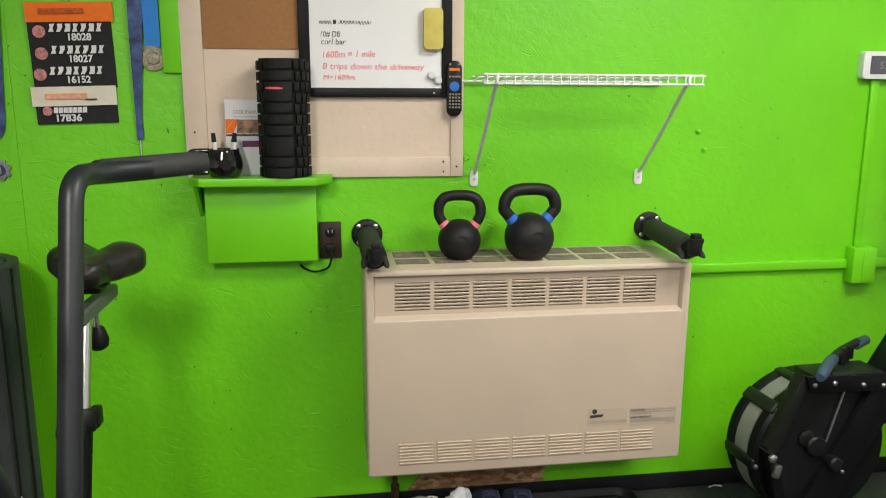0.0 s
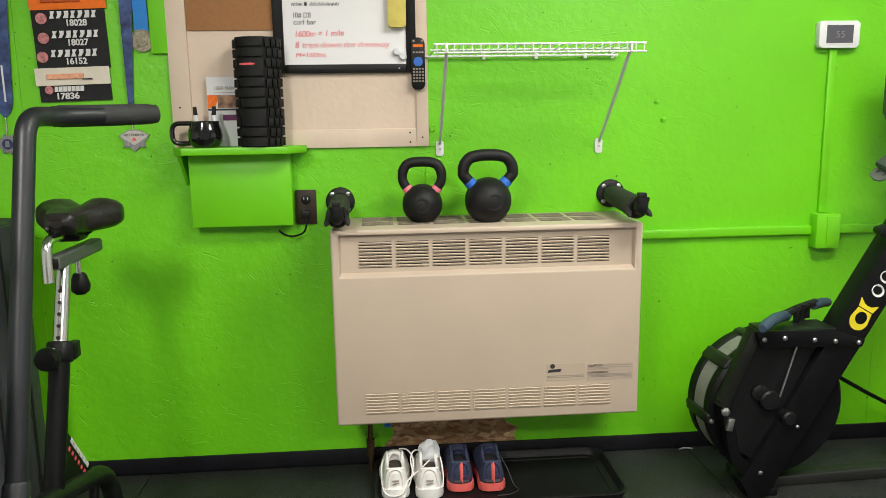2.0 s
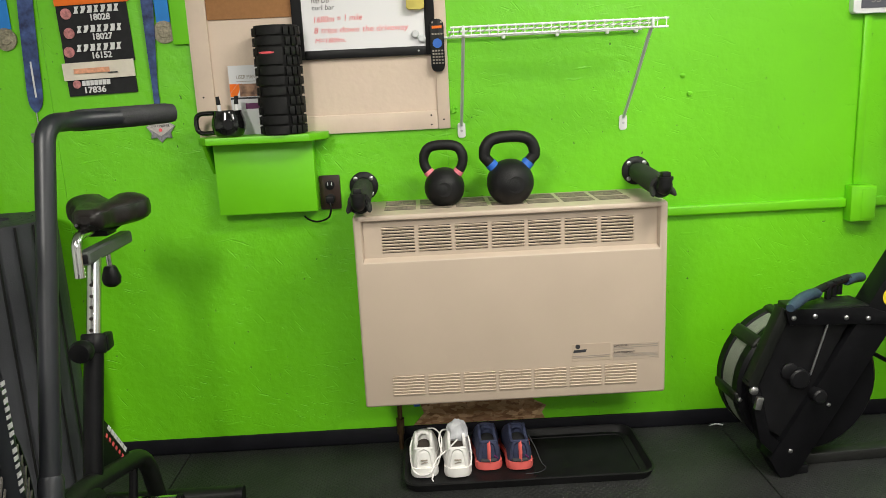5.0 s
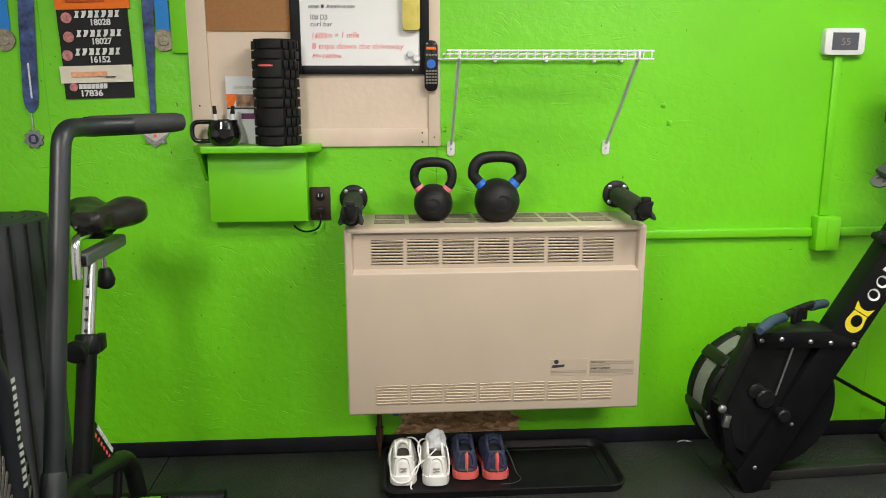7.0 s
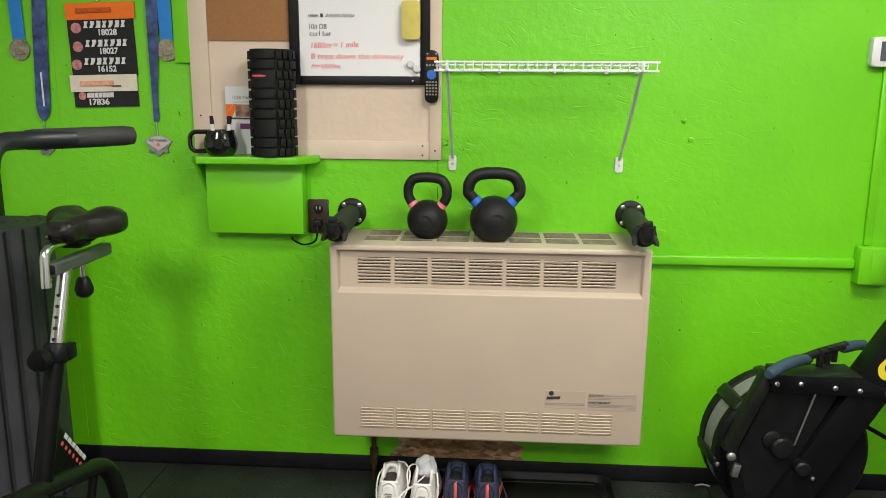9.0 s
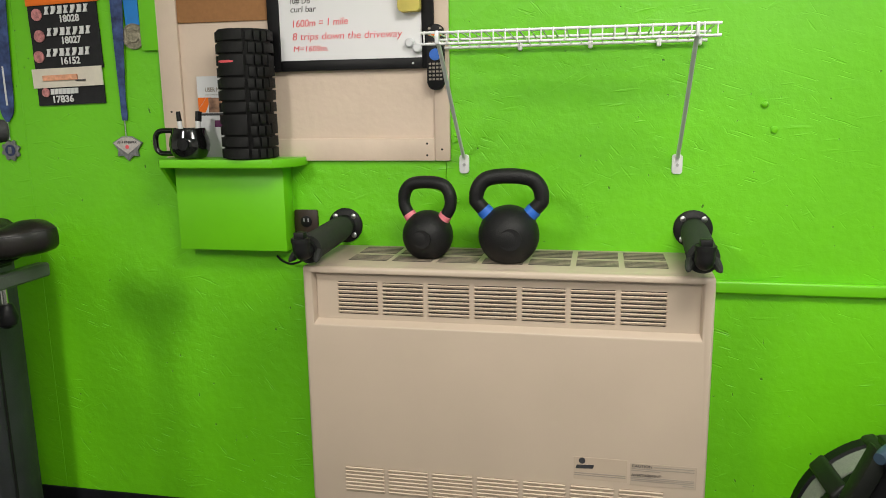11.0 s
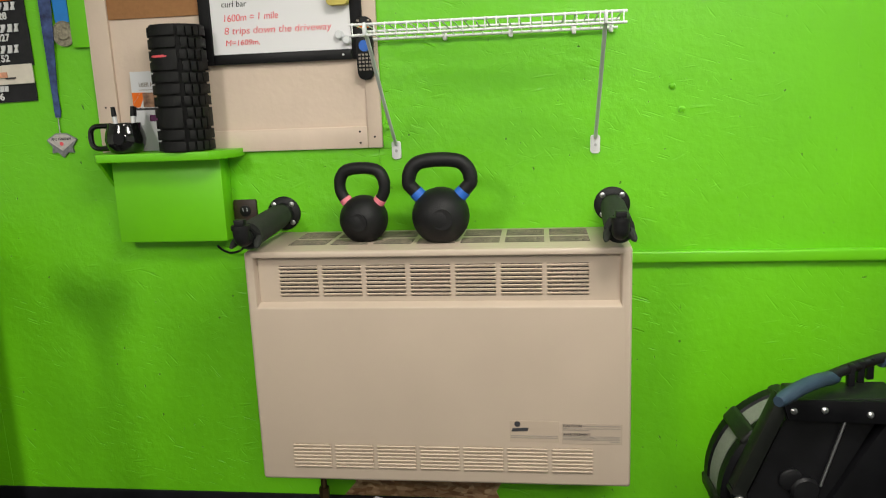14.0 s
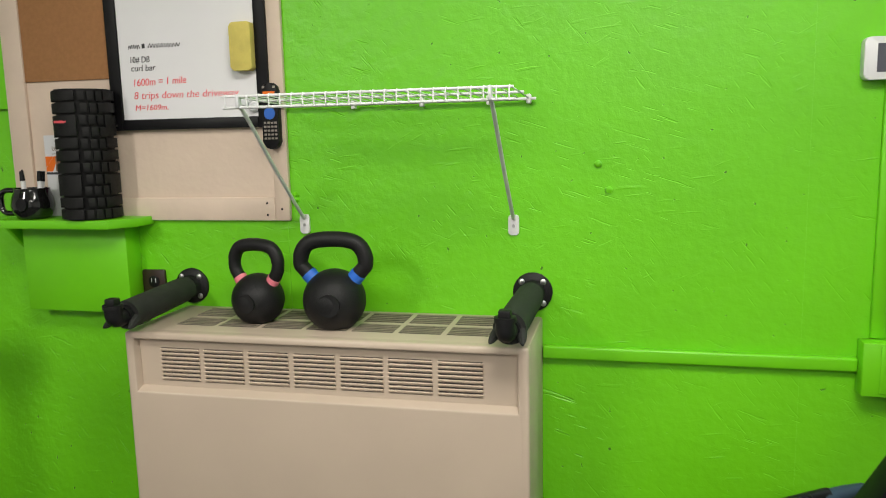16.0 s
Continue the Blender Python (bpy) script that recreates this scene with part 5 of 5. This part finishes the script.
pts += [(-0.2, (CR + 0.012) * math.cos(0.6), (CR + 0.012) * math.sin(0.6)), (-0.3, CR * math.cos(0.62), CR * math.sin(0.62))]
bm = S(pts, 0.0024, 5)
bmesh.ops.recalc_face_normals(bm, faces=bm.faces)
wire = bpy.data.meshes.new("cage_wire")
bm.to_mesh(wire)
bm.free()
finish(wire, WIRE_PAINT, True)
for k in range(84):
    o = new("cage_wire", wire)
    o.parent = cage
    o.location = Vector((0, CY, CZ)) - Vector(bike.location)
    o.rotation_euler = (2 * math.pi * k / 84, 0, 0)
fan = part("fan_rotor", lathe(bmesh.new(), [(0.02, -0.28), (0.32, -0.27), (0.32, -0.15), (0.06, -0.14), (0.03, -0.12)], (0, CY, CZ), 36, "x"), BLACK_PAINT, bike)
part("fan_hub", lathe(bmesh.new(), [(0.05, -0.12), (0.05, -0.082), (0.03, -0.075)], (0, CY, CZ), 24, "x"), BLACK_PLASTIC, bike)
# console
console = part("console", P([(-0.336, 1.05), (-0.336, 1.077), (-0.28, 1.16), (-0.14, 1.16), (-0.078, 1.077), (-0.078, 1.05)], 0.97, 1.04, 0.005), BLACK_PLASTIC, bike)
part("console_post", C((-0.2, 0.93, 0.88), (-0.2, 0.975, 1.08), 0.02, seg=14), BLACK_PAINT, bike)
# spine, seat tube, stabilisers
part("spine", S(round_path([(-0.19, 0.42, 0.1), (-0.19, 0.85, 0.3), (-0.188, 1.42, 0.352), (-0.186, 1.825, 0.242), (-0.186, 1.885, 0.055)], 0.085, 8), 0.0245, 18), OLIVE_BLACK, bike)
for y, x0, x1 in ((0.42, -0.46, 0.08), (1.9, -0.45, 0.07)):
    st = part("stabiliser", C((x0 + 0.03, y, 0.05), (x1 - 0.03, y, 0.05), 0.0275, seg=18), OLIVE_BLACK, bike)
    for x, s in ((x0 + 0.03, -1), (x1 - 0.03, 1)):
        part("end_cap", C((x, y, 0.05), (x + s * 0.022, y, 0.05), 0.0295, 0.027, seg=18), BLACK_PLASTIC, st)
        part("rubber_foot", C((x - s * 0.03, y, 0.0), (x - s * 0.03, y, 0.03), 0.024, 0.02, seg=14), BLACK_PLASTIC, st)
AX = -0.192            # centre plane of the seat


def seat_axis(z):
    return Vector((AX, 1.616 + 0.364 * (z - 0.592), z))


tube = part("seat_tube", S([seat_axis(0.3), seat_axis(0.63)], 0.0235, 18), BLACK_PAINT, bike)
part("clamp", S([seat_axis(0.618), seat_axis(0.622), seat_axis(0.66), seat_axis(0.664)], [0.028, 0.031, 0.031, 0.028], 20), BLACK_PLASTIC, tube)
part("clamp_block", B(AX + 0.012, AX + 0.034, 1.635, 1.675, 0.618, 0.66, bevel=0.005), BLACK_PLASTIC, tube)
part("knob_ring", lathe(bmesh.new(), [(0.0245, -0.012), (0.0272, -0.015), (0.0272, -0.019), (0.0245, -0.022)], (AX, 1.578, 0.645), 24, "y"), STEEL, tube)
part("clamp_knob", lathe(bmesh.new(), [(0.012, 0.04), (0.012, 0.0), (0.026, -0.006), (0.029, -0.02), (0.024, -0.034), (0.01, -0.036)], (AX, 1.582, 0.645), 20, "y"), BLACK_PLASTIC, tube)
sp = part("seat_post", S([seat_axis(0.625), seat_axis(0.845)], 0.0175, 18), CHROME, bike, "chrome seat post with adjustment holes")
for i in range(5):
    a = seat_axis(0.672 + 0.0265 * i)
    part("hole", C(a + Vector((0.001, -0.0165, 0.006)), a + Vector((0.001, -0.0186, 0.0065)), 0.0046, seg=10), DARK_GAP, sp)
bm = P([(AX - 0.017, 0.844), (AX - 0.012, 0.839), (AX + 0.012, 0.839), (AX + 0.017, 0.844), (AX + 0.017, 0.868), (AX + 0.012, 0.873), (AX - 0.012, 0.873), (AX - 0.017, 0.868)], 1.645, 1.925, 0.002)
br = part("seat_slider", bm, STRAP_GREY, bike, "grey seat slider")
part("slider_end", B(AX - 0.013, AX + 0.013, 1.6405, 1.6448, 0.844, 0.868, bevel=0.002), BLACK_PLASTIC, br)
part("slider_arm", S(round_path([(AX - 0.008, 1.633, 0.812), (AX - 0.008, 1.64, 0.912), (AX, 1.76, 0.918)], 0.034, 8), 0.0125, 14), CHROME, bike, "bent chrome arm")
part("adjust_stem", C((AX, 1.792, 0.8), (AX, 1.792, 0.838), 0.007, seg=12), CHROME, bike)
part("adjust_knob", lathe(bmesh.new(), [(0.012, 0.0), (0.022, 0.008), (0.025, 0.024), (0.017, 0.05), (0.013, 0.056)], (AX, 1.792, 0.747), 16), BLACK_PLASTIC, bike)
# saddle
bm = bmesh.new()
rings = []
seam = []
for i in range(25):
    s = 0.5 - 0.5 * math.cos(math.pi * i / 24)
    w = curve1(((0, 0.012), (0.03, 0.026), (0.1, 0.037), (0.3, 0.046), (0.52, 0.078), (0.74, 0.102), (0.88, 0.101), (0.96, 0.086), (1, 0.05)), s)
    top = curve1(((0, 0.006), (0.08, 0.024), (0.4, 0.032), (0.75, 0.045), (0.93, 0.041), (1, 0.022)), s)
    low = curve1(((0, -0.012), (0.12, -0.034), (0.6, -0.04), (0.9, -0.04), (1, -0.024)), s)
    groove = curve1(((0, 0.0), (0.3, 0.004), (0.7, 0.022), (1, 0.026)), s)
    row = []
    for j in range(36):
        c, q = math.cos(2 * math.pi * j / 36), math.sin(2 * math.pi * j / 36)
        u = math.copysign(abs(c) ** 0.62, c)
        z = top * abs(q) ** 0.7 - groove * math.exp(-(u / 0.25) ** 2) if q > 0 else low * abs(q) ** 0.6
        row.append(bm.verts.new((-0.184 - 0.01 * s + u * w * 1.06, 1.668 + 0.215 * s, 0.95 + z)))
    seam.append(row[2].co.copy())
    rings.append(row)
for a, b in zip(rings, rings[1:]):
    k = len(a)
    for j in range(k):
        bm.faces.new((a[j], a[(j + 1) % k], b[(j + 1) % k], b[j]))
bm.faces.new(rings[0][::-1])
bm.faces.new(rings[-1])
saddle = part("saddle", bm, LEATHER, bike, "black vinyl padded saddle")
part("stitched_seam", S([p + Vector((0.0004, 0, 0.0004)) for p in seam[4:22]], 0.0011, 6), GRIP, saddle)
for dx in (-0.03, 0.03):
    part("saddle_rail", S(smooth_path([(-0.188 + dx * 0.5, 1.66, 0.938), (-0.188 + dx, 1.74, 0.908), (-0.188 + dx, 1.8, 0.908), (-0.188 + dx * 1.6, 1.86, 0.93)], 6), 0.004, 8), BLACK_PAINT, saddle)
part("saddle_clamp", B(-0.215, -0.16, 1.735, 1.795, 0.893, 0.925, bevel=0.006), BLACK_PLASTIC, bike)
# gusset plate and bent tube at the rear
gus = part("gusset", P([(1.575, 0.47), (1.592, 0.47), (1.735, 0.285), (1.735, 0.262), (1.5, 0.3)], AX - 0.006, AX + 0.006, plane="yz"), BLACK_PAINT, bike, "", False)
for i in range(6):
    y, z = 1.628 + 0.0145 * i, 0.412 - 0.0187 * i
    bm = B(AX + 0.0062, AX + 0.0075, y - 0.007, y + 0.012, z - 0.006, z + 0.006, turn=pose(0, 0, 0, -52, 0, 0))
    part("letter_bar", bm, WHITE_DECAL, gus, "", False)
    part("letter_bar", B(AX + 0.0062, AX + 0.0075, y - 0.022, y - 0.012, z - 0.016, z - 0.006, turn=pose(0, 0, 0, -52, 0, 0)), RED_INK, gus, "", False)
peg_bar = part("foot_peg", C((AX, 1.72, 0.147), (-0.07, 1.72, 0.147), 0.015, seg=16), CHROME, bike, "chrome foot peg")
part("end_cap", C((-0.0705, 1.72, 0.147), (-0.056, 1.72, 0.147), 0.017, seg=16), BLACK_PLASTIC, peg_bar)
part("peg_stay", S([(AX, 1.72, 0.147), (AX, 1.76, 0.255)], 0.012, 10), BLACK_PAINT, bike)
crank = part("crank_case", lathe(bmesh.new(), [(0.06, -0.24), (0.11, -0.235), (0.11, -0.165), (0.1, -0.16), (0.03, -0.15)], (0, 1.42, 0.24), 30, "x"), BLACK_PLASTIC, bike)
part("crank_arm", S([(-0.145, 1.42, 0.24), (-0.14, 1.6, 0.15)], 0.013, 10), STEEL, crank)
pedal = part("pedal", B(-0.135, -0.035, 1.56, 1.66, 0.14, 0.165, bevel=0.006), BLACK_PLASTIC, crank)

# ---- rowing machine ----
rower = thing("rowing_machine", (1.8, 1.9, 0), "black rowing machine with flywheel drum and blue handle", "rowing machine")
RYF = 1.903
d = Vector((0.507, 0, 0.862))
pv = Vector((0.862, 0, -0.507))
bl, tl = Vector((1.668, 0, 0.064)), 1.09


def bp(along, across):
    p = bl + d * along + pv * across
    return (p.x, p.z)


beam = part("main_beam", P([bp(0, 0), bp(tl, 0), bp(tl, 0.105), bp(-0.0, 0.105), bp(-0.045, 0.075)], RYF, RYF + 0.072, 0.003), BLACK_PAINT, rower)
# beam lettering as plain bars, ring mark
horse = [bp(0.606 - 0.032 * math.sin(t), 0.052 + 0.032 * math.cos(t)) for t in [math.pi * i / 16 for i in range(17)]]
part("ring_mark", P(horse + [bp(0.64, 0.026), bp(0.64, 0.078)], RYF - 0.0012, RYF), YELLOW, beam, "", False)
cx, cz = bp(0.614, 0.053)
part("ring_centre", P(disc(cx, cz, 0.0195, 24), RYF - 0.002, RYF), BLACK_PAINT, beam, "", False)
part("ring_bar", P([bp(0.643, 0.025), bp(0.67, 0.018), bp(0.657, 0.038), bp(0.655, 0.052), bp(0.657, 0.067), bp(0.67, 0.086), bp(0.643, 0.079)], RYF - 0.0015, RYF), YELLOW, beam, "", False)
for i in range(7):
    a = 0.69 + 0.0475 * i
    if i in (0, 1, 3, 4):
        open_from = 0
        q = bp(a + 0.02, 0.053)
        n_pts = 19
        loop = [radians(30 + open_from + (360 - 2 * open_from) * j / (n_pts - 1)) for j in range(n_pts)]
        oval = [Vector((q[0], RYF - 0.0006, q[1])) + d * (0.0155 * math.cos(t)) - pv * (0.019 * math.sin(t)) for t in loop]
        part("letter_ring", S(oval, [0.0028 + 0.0032 * abs(math.sin(t * 0.5 + 0.3)) for t in loop], 6, flat=0.25), WHITE_DECAL, beam, "", False)
    else:
        tall = (0.03, 0.078) if i == 2 else ((0.03, 0.09) if i == 5 else (0.018, 0.078))
        part("letter_bar", P([bp(a + 0.004, tall[0]), bp(a + 0.016, tall[0] + 0.003), bp(a + 0.016, tall[1]), bp(a + 0.002, tall[1])], RYF - 0.0012, RYF), WHITE_DECAL, beam, "", False)
        part("letter_bar", P([bp(a + 0.024, 0.034), bp(a + 0.037, 0.032), bp(a + 0.039, 0.074), bp(a + 0.026, 0.074)], RYF - 0.0012, RYF), WHITE_DECAL, beam, "", False)
kx, kz = bp(0.87, -0.03)
part("beam_knob", lathe(bmesh.new(), [(0.012, 0.02), (0.012, 0.0), (0.02, -0.004), (0.02, -0.024), (0.014, -0.027)], (kx, RYF + 0.02, kz), 18, "y"), BLACK_PLASTIC, beam)
for al, ac in ((0.053, 0.041),):
    q = bp(al, ac)
    part("bolt", lathe(bmesh.new(), [(0.007, 0.001), (0.007, -0.003), (0.004, -0.005)], (q[0], RYF, q[1]), 10, "y"), STEEL, beam, "zinc bolt")
# side bar with bolts
bar_pts = [(1.685, 0.545), (1.935, 0.537), (2.038, 0.5), (2.03, 0.478), (1.91, 0.486), (1.70, 0.496)]
bar = part("side_bar", P(bar_pts, RYF - 0.012, RYF - 0.0005, 0.003), BLACK_PAINT, rower)
for x, z in ((1.71, 0.519), (1.775, 0.52), (1.871, 0.509), (1.939, 0.502), (2.016, 0.494)):
    part("bolt", lathe(bmesh.new(), [(0.0075, 0.001), (0.0075, -0.003), (0.004, -0.006)], (x, RYF - 0.012, z), 10, "y"), STEEL, bar, "zinc bolt")
part("tray_top", B(1.72, 1.95, RYF + 0.0, RYF + 0.1, 0.522, 0.541, bevel=0.004), OLIVE_BLACK, rower)
# drum
DX, DZ, DR = 1.802, 0.277, 0.222
drum = part("flywheel_drum", lathe(bmesh.new(), [(0.01, 0.0), (DR - 0.01, 0.0), (DR, 0.01), (DR, 0.04), (DR - 0.008, 0.045), (DR - 0.008, 0.115), (DR, 0.12), (DR, 0.15), (DR - 0.012, 0.16), (0.01, 0.16)], (DX, 1.95, DZ), 56, "y"), BLACK_PAINT, rower)
bm = bmesh.new()
g = []
for i in range(34):
    a = radians(75 + 160 * i / 33)
    g.append([bm.verts.new((DX + r * math.cos(a), y, DZ + r * math.sin(a))) for r, y in ((DR - 0.009, 2.0), (DR - 0.003, 2.0), (DR - 0.003, 2.06), (DR - 0.009, 2.06))])
for a, b in zip(g, g[1:]):
    for j in range(4):
        bm.faces.new((a[j], a[(j + 1) % 4], b[(j + 1) % 4], b[j]))
bm.faces.new(g[0][::-1])
bm.faces.new(g[-1])
part("vent_mesh", bm, GREY_MESH, drum, "pale grey perforated vent band")
for ang, s in ((138, 0.85), (187, 0.75), (106, 0.65)):
    a = radians(ang)
    q = Vector((DX + (DR - 0.004) * math.cos(a), 2.03, DZ + (DR - 0.004) * math.sin(a)))
    bm = B(q.x - 0.011, q.x + 0.011, 1.955, 2.105, q.z - 0.026 * s, q.z + 0.026 * s, bevel=0.01, seg=3, turn=pose(0, 0, 0, 0, -(ang - 180), 0))
    lug = part("drum_lug", bm, OLIVE_BLACK, drum)
    part("bolt", lathe(bmesh.new(), [(0.008, 0.001), (0.008, -0.004), (0.004, -0.006)], (q.x + 0.004, 1.955, q.z - 0.004), 10, "y"), STEEL, lug, "zinc bolt")
# left strut and its lower arm
part("front_strut", P([(1.683, 0.548), (1.712, 0.53), (1.618, 0.3), (1.588, 0.312)], RYF + 0.002, RYF + 0.045, 0.004), OLIVE_BLACK, rower)
low = part("lower_arm", P([(1.59, 0.325), (1.625, 0.315), (1.66, 0.15), (1.735, 0.085), (1.7, 0.06), (1.635, 0.125)], RYF + 0.004, RYF + 0.04, 0.004), BLACK_PAINT, rower)
part("buckle", B(1.612, 1.632, RYF - 0.008, RYF + 0.006, 0.235, 0.275, bevel=0.002, turn=pose(0, 0, 0, 0, 12, 0)), STEEL, low)
part("bolt", lathe(bmesh.new(), [(0.013, 0.004), (0.013, -0.004), (0.007, -0.008)], (1.607, RYF + 0.002, 0.295), 14, "y"), STEEL, low, "zinc bolt")
# side cover with hubs and chain
part("side_cover", P([(1.71, 0.5), (1.905, 0.487), (1.72, 0.12), (1.66, 0.16), (1.63, 0.3)], RYF + 0.02, RYF + 0.05), BLACK_PLASTIC, rower, "", False)
part("hub", lathe(bmesh.new(), [(0.032, 0.03), (0.032, -0.01), (0.027, -0.016), (0.004, -0.018)], (1.752, RYF + 0.016, 0.318), 26, "y"), BLACK_PLASTIC, rower)
part("hub", lathe(bmesh.new(), [(0.026, 0.02), (0.026, -0.008), (0.021, -0.012), (0.004, -0.013)], (1.722, RYF + 0.02, 0.342), 24, "y"), BLACK_PLASTIC, rower)
part("hub", lathe(bmesh.new(), [(0.022, 0.01), (0.022, -0.02), (0.017, -0.025), (0.004, -0.026)], (1.803, RYF, 0.268), 24, "y"), BLACK_PLASTIC, rower)
part("bolt", lathe(bmesh.new(), [(0.006, 0.0), (0.006, -0.004), (0.003, -0.006)], (1.842, RYF, 0.232), 10, "y"), STEEL, rower, "zinc bolt")
ch = [Vector((1.832, RYF + 0.012, 0.488)).lerp(Vector((1.786, RYF + 0.012, 0.326)), i / 40) for i in range(41)]
part("chain", S(ch, [0.0042 if i % 2 else 0.0026 for i in range(41)], 6), STEEL, rower, "steel chain")
# handle across the frame
hd = part("row_handle", S(smooth_path([Vector((1.79, 1.935, 0.577)), Vector((1.87, 1.99, 0.58)), Vector((1.97, 2.045, 0.584))], 8), 0.0105, 12, flat=1.2), BLACK_PLASTIC, rower)
part("handle_grip", S(smooth_path([Vector((1.635, 1.78, 0.588)), Vector((1.7, 1.842, 0.591)), Vector((1.77, 1.912, 0.581)), Vector((1.828, 1.968, 0.565))], 4), [0.011, 0.0145] + [0.016] * 9 + [0.015, 0.012], 16), HANDLE_BLUE, hd, "blue-grey rubber grip")
part("handle_grip", S(smooth_path([Vector((1.955, 2.035, 0.576)), Vector((2.01, 2.075, 0.572)), Vector((2.065, 2.12, 0.56))], 5), [0.013] + [0.0155] * 9 + [0.012], 16), HANDLE_BLUE, hd, "blue-grey rubber grip")
for t in (0.3, 0.5, 0.7):
    q = Vector((1.82, 1.95, 0.565)).lerp(Vector((1.97, 2.05, 0.572)), t)
    part("handle_cradle", B(q.x - 0.008, q.x + 0.008, q.y - 0.008, q.y + 0.008, 0.54, 0.592, bevel=0.003), BLACK_PLASTIC, rower)
# head: monitor and foot straps
mon = part("monitor", P(rrect(2.19, 2.47, 1.137, 1.378, 0.035, 6), 2.045, 2.1, 0.012), MONITOR_GREY, rower, "grey-green plastic monitor shell")
part("monitor_neck", B(2.245, 2.345, 2.01, 2.07, 1.035, 1.145, bevel=0.015, seg=3, turn=pose(0, 0, 0, 0, 24, 0)), BLACK_PLASTIC, rower)
part("neck_knob", C((2.215, 2.03, 1.105), (2.25, 2.03, 1.09), 0.02, 0.014, seg=16), BLACK_PLASTIC, rower)
for x, z, y in ((2.172, 0.995, 2.04), (2.36, 0.99, 1.98)):
    strip_turn = pose(x, y, z, 24, -27, 0)
    bm = P([(-0.05, -0.006), (-0.042, -0.024), (-0.02, -0.03), (0.06, -0.034), (0.06, 0.034), (-0.02, 0.03), (-0.042, 0.02)], -0.003, 0.003, 0.001, plane="xy")
    bm.transform(strip_turn)
    s = part("foot_strap", bm, STRAP_GREY, rower, "grey perforated strap end")
    for i in range(3):
        for dy in (-0.012, 0.012):
            bm = B(-0.022 + 0.024 * i, -0.008 + 0.024 * i, dy - 0.003, dy + 0.003, 0.0028, 0.0038)
            bm.transform(strip_turn)
            part("hole", bm, DARK_GAP, s, "", False)
    bm = P([(-0.01, -0.03), (0.09, -0.045), (0.09, 0.045), (-0.01, 0.03)], 0.008, 0.03, 0.006, plane="xy")
    bm.transform(strip_turn)
    part("strap_pad", bm, MONITOR_GREY, rower)
part("strap_base", B(2.22, 2.33, 2.0, 2.08, 0.985, 1.025, bevel=0.012, turn=pose(0, 0, 0, 0, 8, 0)), OLIVE_BLACK, rower)
# rail and rear leg
part("floor_rail", B(1.8, 2.9, 1.965, 2.015, 0.0, 0.036, bevel=0.005), RAIL_GREY, rower, "dull grey rail")
part("brace_strut", S([(1.975, 1.985, 0.382), (2.16, 2.02, 0.275), (2.44, 2.05, 0.125)], 0.008, 10, flat=0.7), BLACK_PAINT, rower)
leg = part("rear_leg", P([(2.315, 0.215), (2.342, 0.215), (2.63, 0.08), (2.65, 0.0), (2.57, 0.0), (2.55, 0.045), (2.32, 0.113)], 2.06, 2.1, 0.004), BLACK_PAINT, rower)
part("caster", lathe(bmesh.new(), [(0.01, 0.0), (0.036, 0.002), (0.04, 0.01), (0.04, 0.024), (0.036, 0.032), (0.01, 0.034)], (2.325, 2.05, 0.098), 26, "y"), BLACK_PLASTIC, leg)
part("front_foot", B(1.725, 1.8, RYF + 0.01, RYF + 0.2, 0.0, 0.03, bevel=0.006), BLACK_PLASTIC, rower)
rower.rotation_euler = (0, 0, radians(3))

# ---- pieces of the wall and floor ----
SEAMS = [-2.6, -1.73, -0.512, 0.738, 1.953]
for a, b in zip(SEAMS, SEAMS[1:]):
    part("panel", B(a + 0.0003, b - (0.0004 if b < 1 else 0.00005), WALL, WALL + 0.0115, 0.003, TOP - 0.004, bevel=0.0006 if a < 0 else 0.0002, seg=1), GREEN, wall_north, "", False)
part("panel", B(1.95305, WX0 - 0.001, WALL, WALL + 0.0115, 0.003, TOP - 0.004, bevel=0.0002, seg=1), GREEN, wall_north, "", False)
part("panel", B(WX0, WX1, WALL, WALL + 0.0115, 0.003, WZ0 - 0.001, bevel=0.0006, seg=1), GREEN, wall_north, "", False)
part("panel", B(WX0, WX1, WALL, WALL + 0.0115, WZ1 + 0.001, TOP - 0.004, bevel=0.0006, seg=1), GREEN, wall_north, "", False)
part("panel", B(WX1 + 0.001, X1 - 0.001, WALL, WALL + 0.0115, 0.003, TOP - 0.004, bevel=0.0006, seg=1), GREEN, wall_north, "", False)
xs = [-2.6, -2.09, -0.217, 1.66, 3.53, 4.2]
ys = [2.286, 0.46, -1.37, -3.19]
for a, b in zip(xs, xs[1:]):
    for c, d in zip(ys[1:], ys):
        part("rubber_mat", B(a + 0.002, b - 0.002, c + 0.0015, d - 0.0015, -0.0118, 0.0, bevel=0.002, seg=1), RUBBER, floor, "", False)
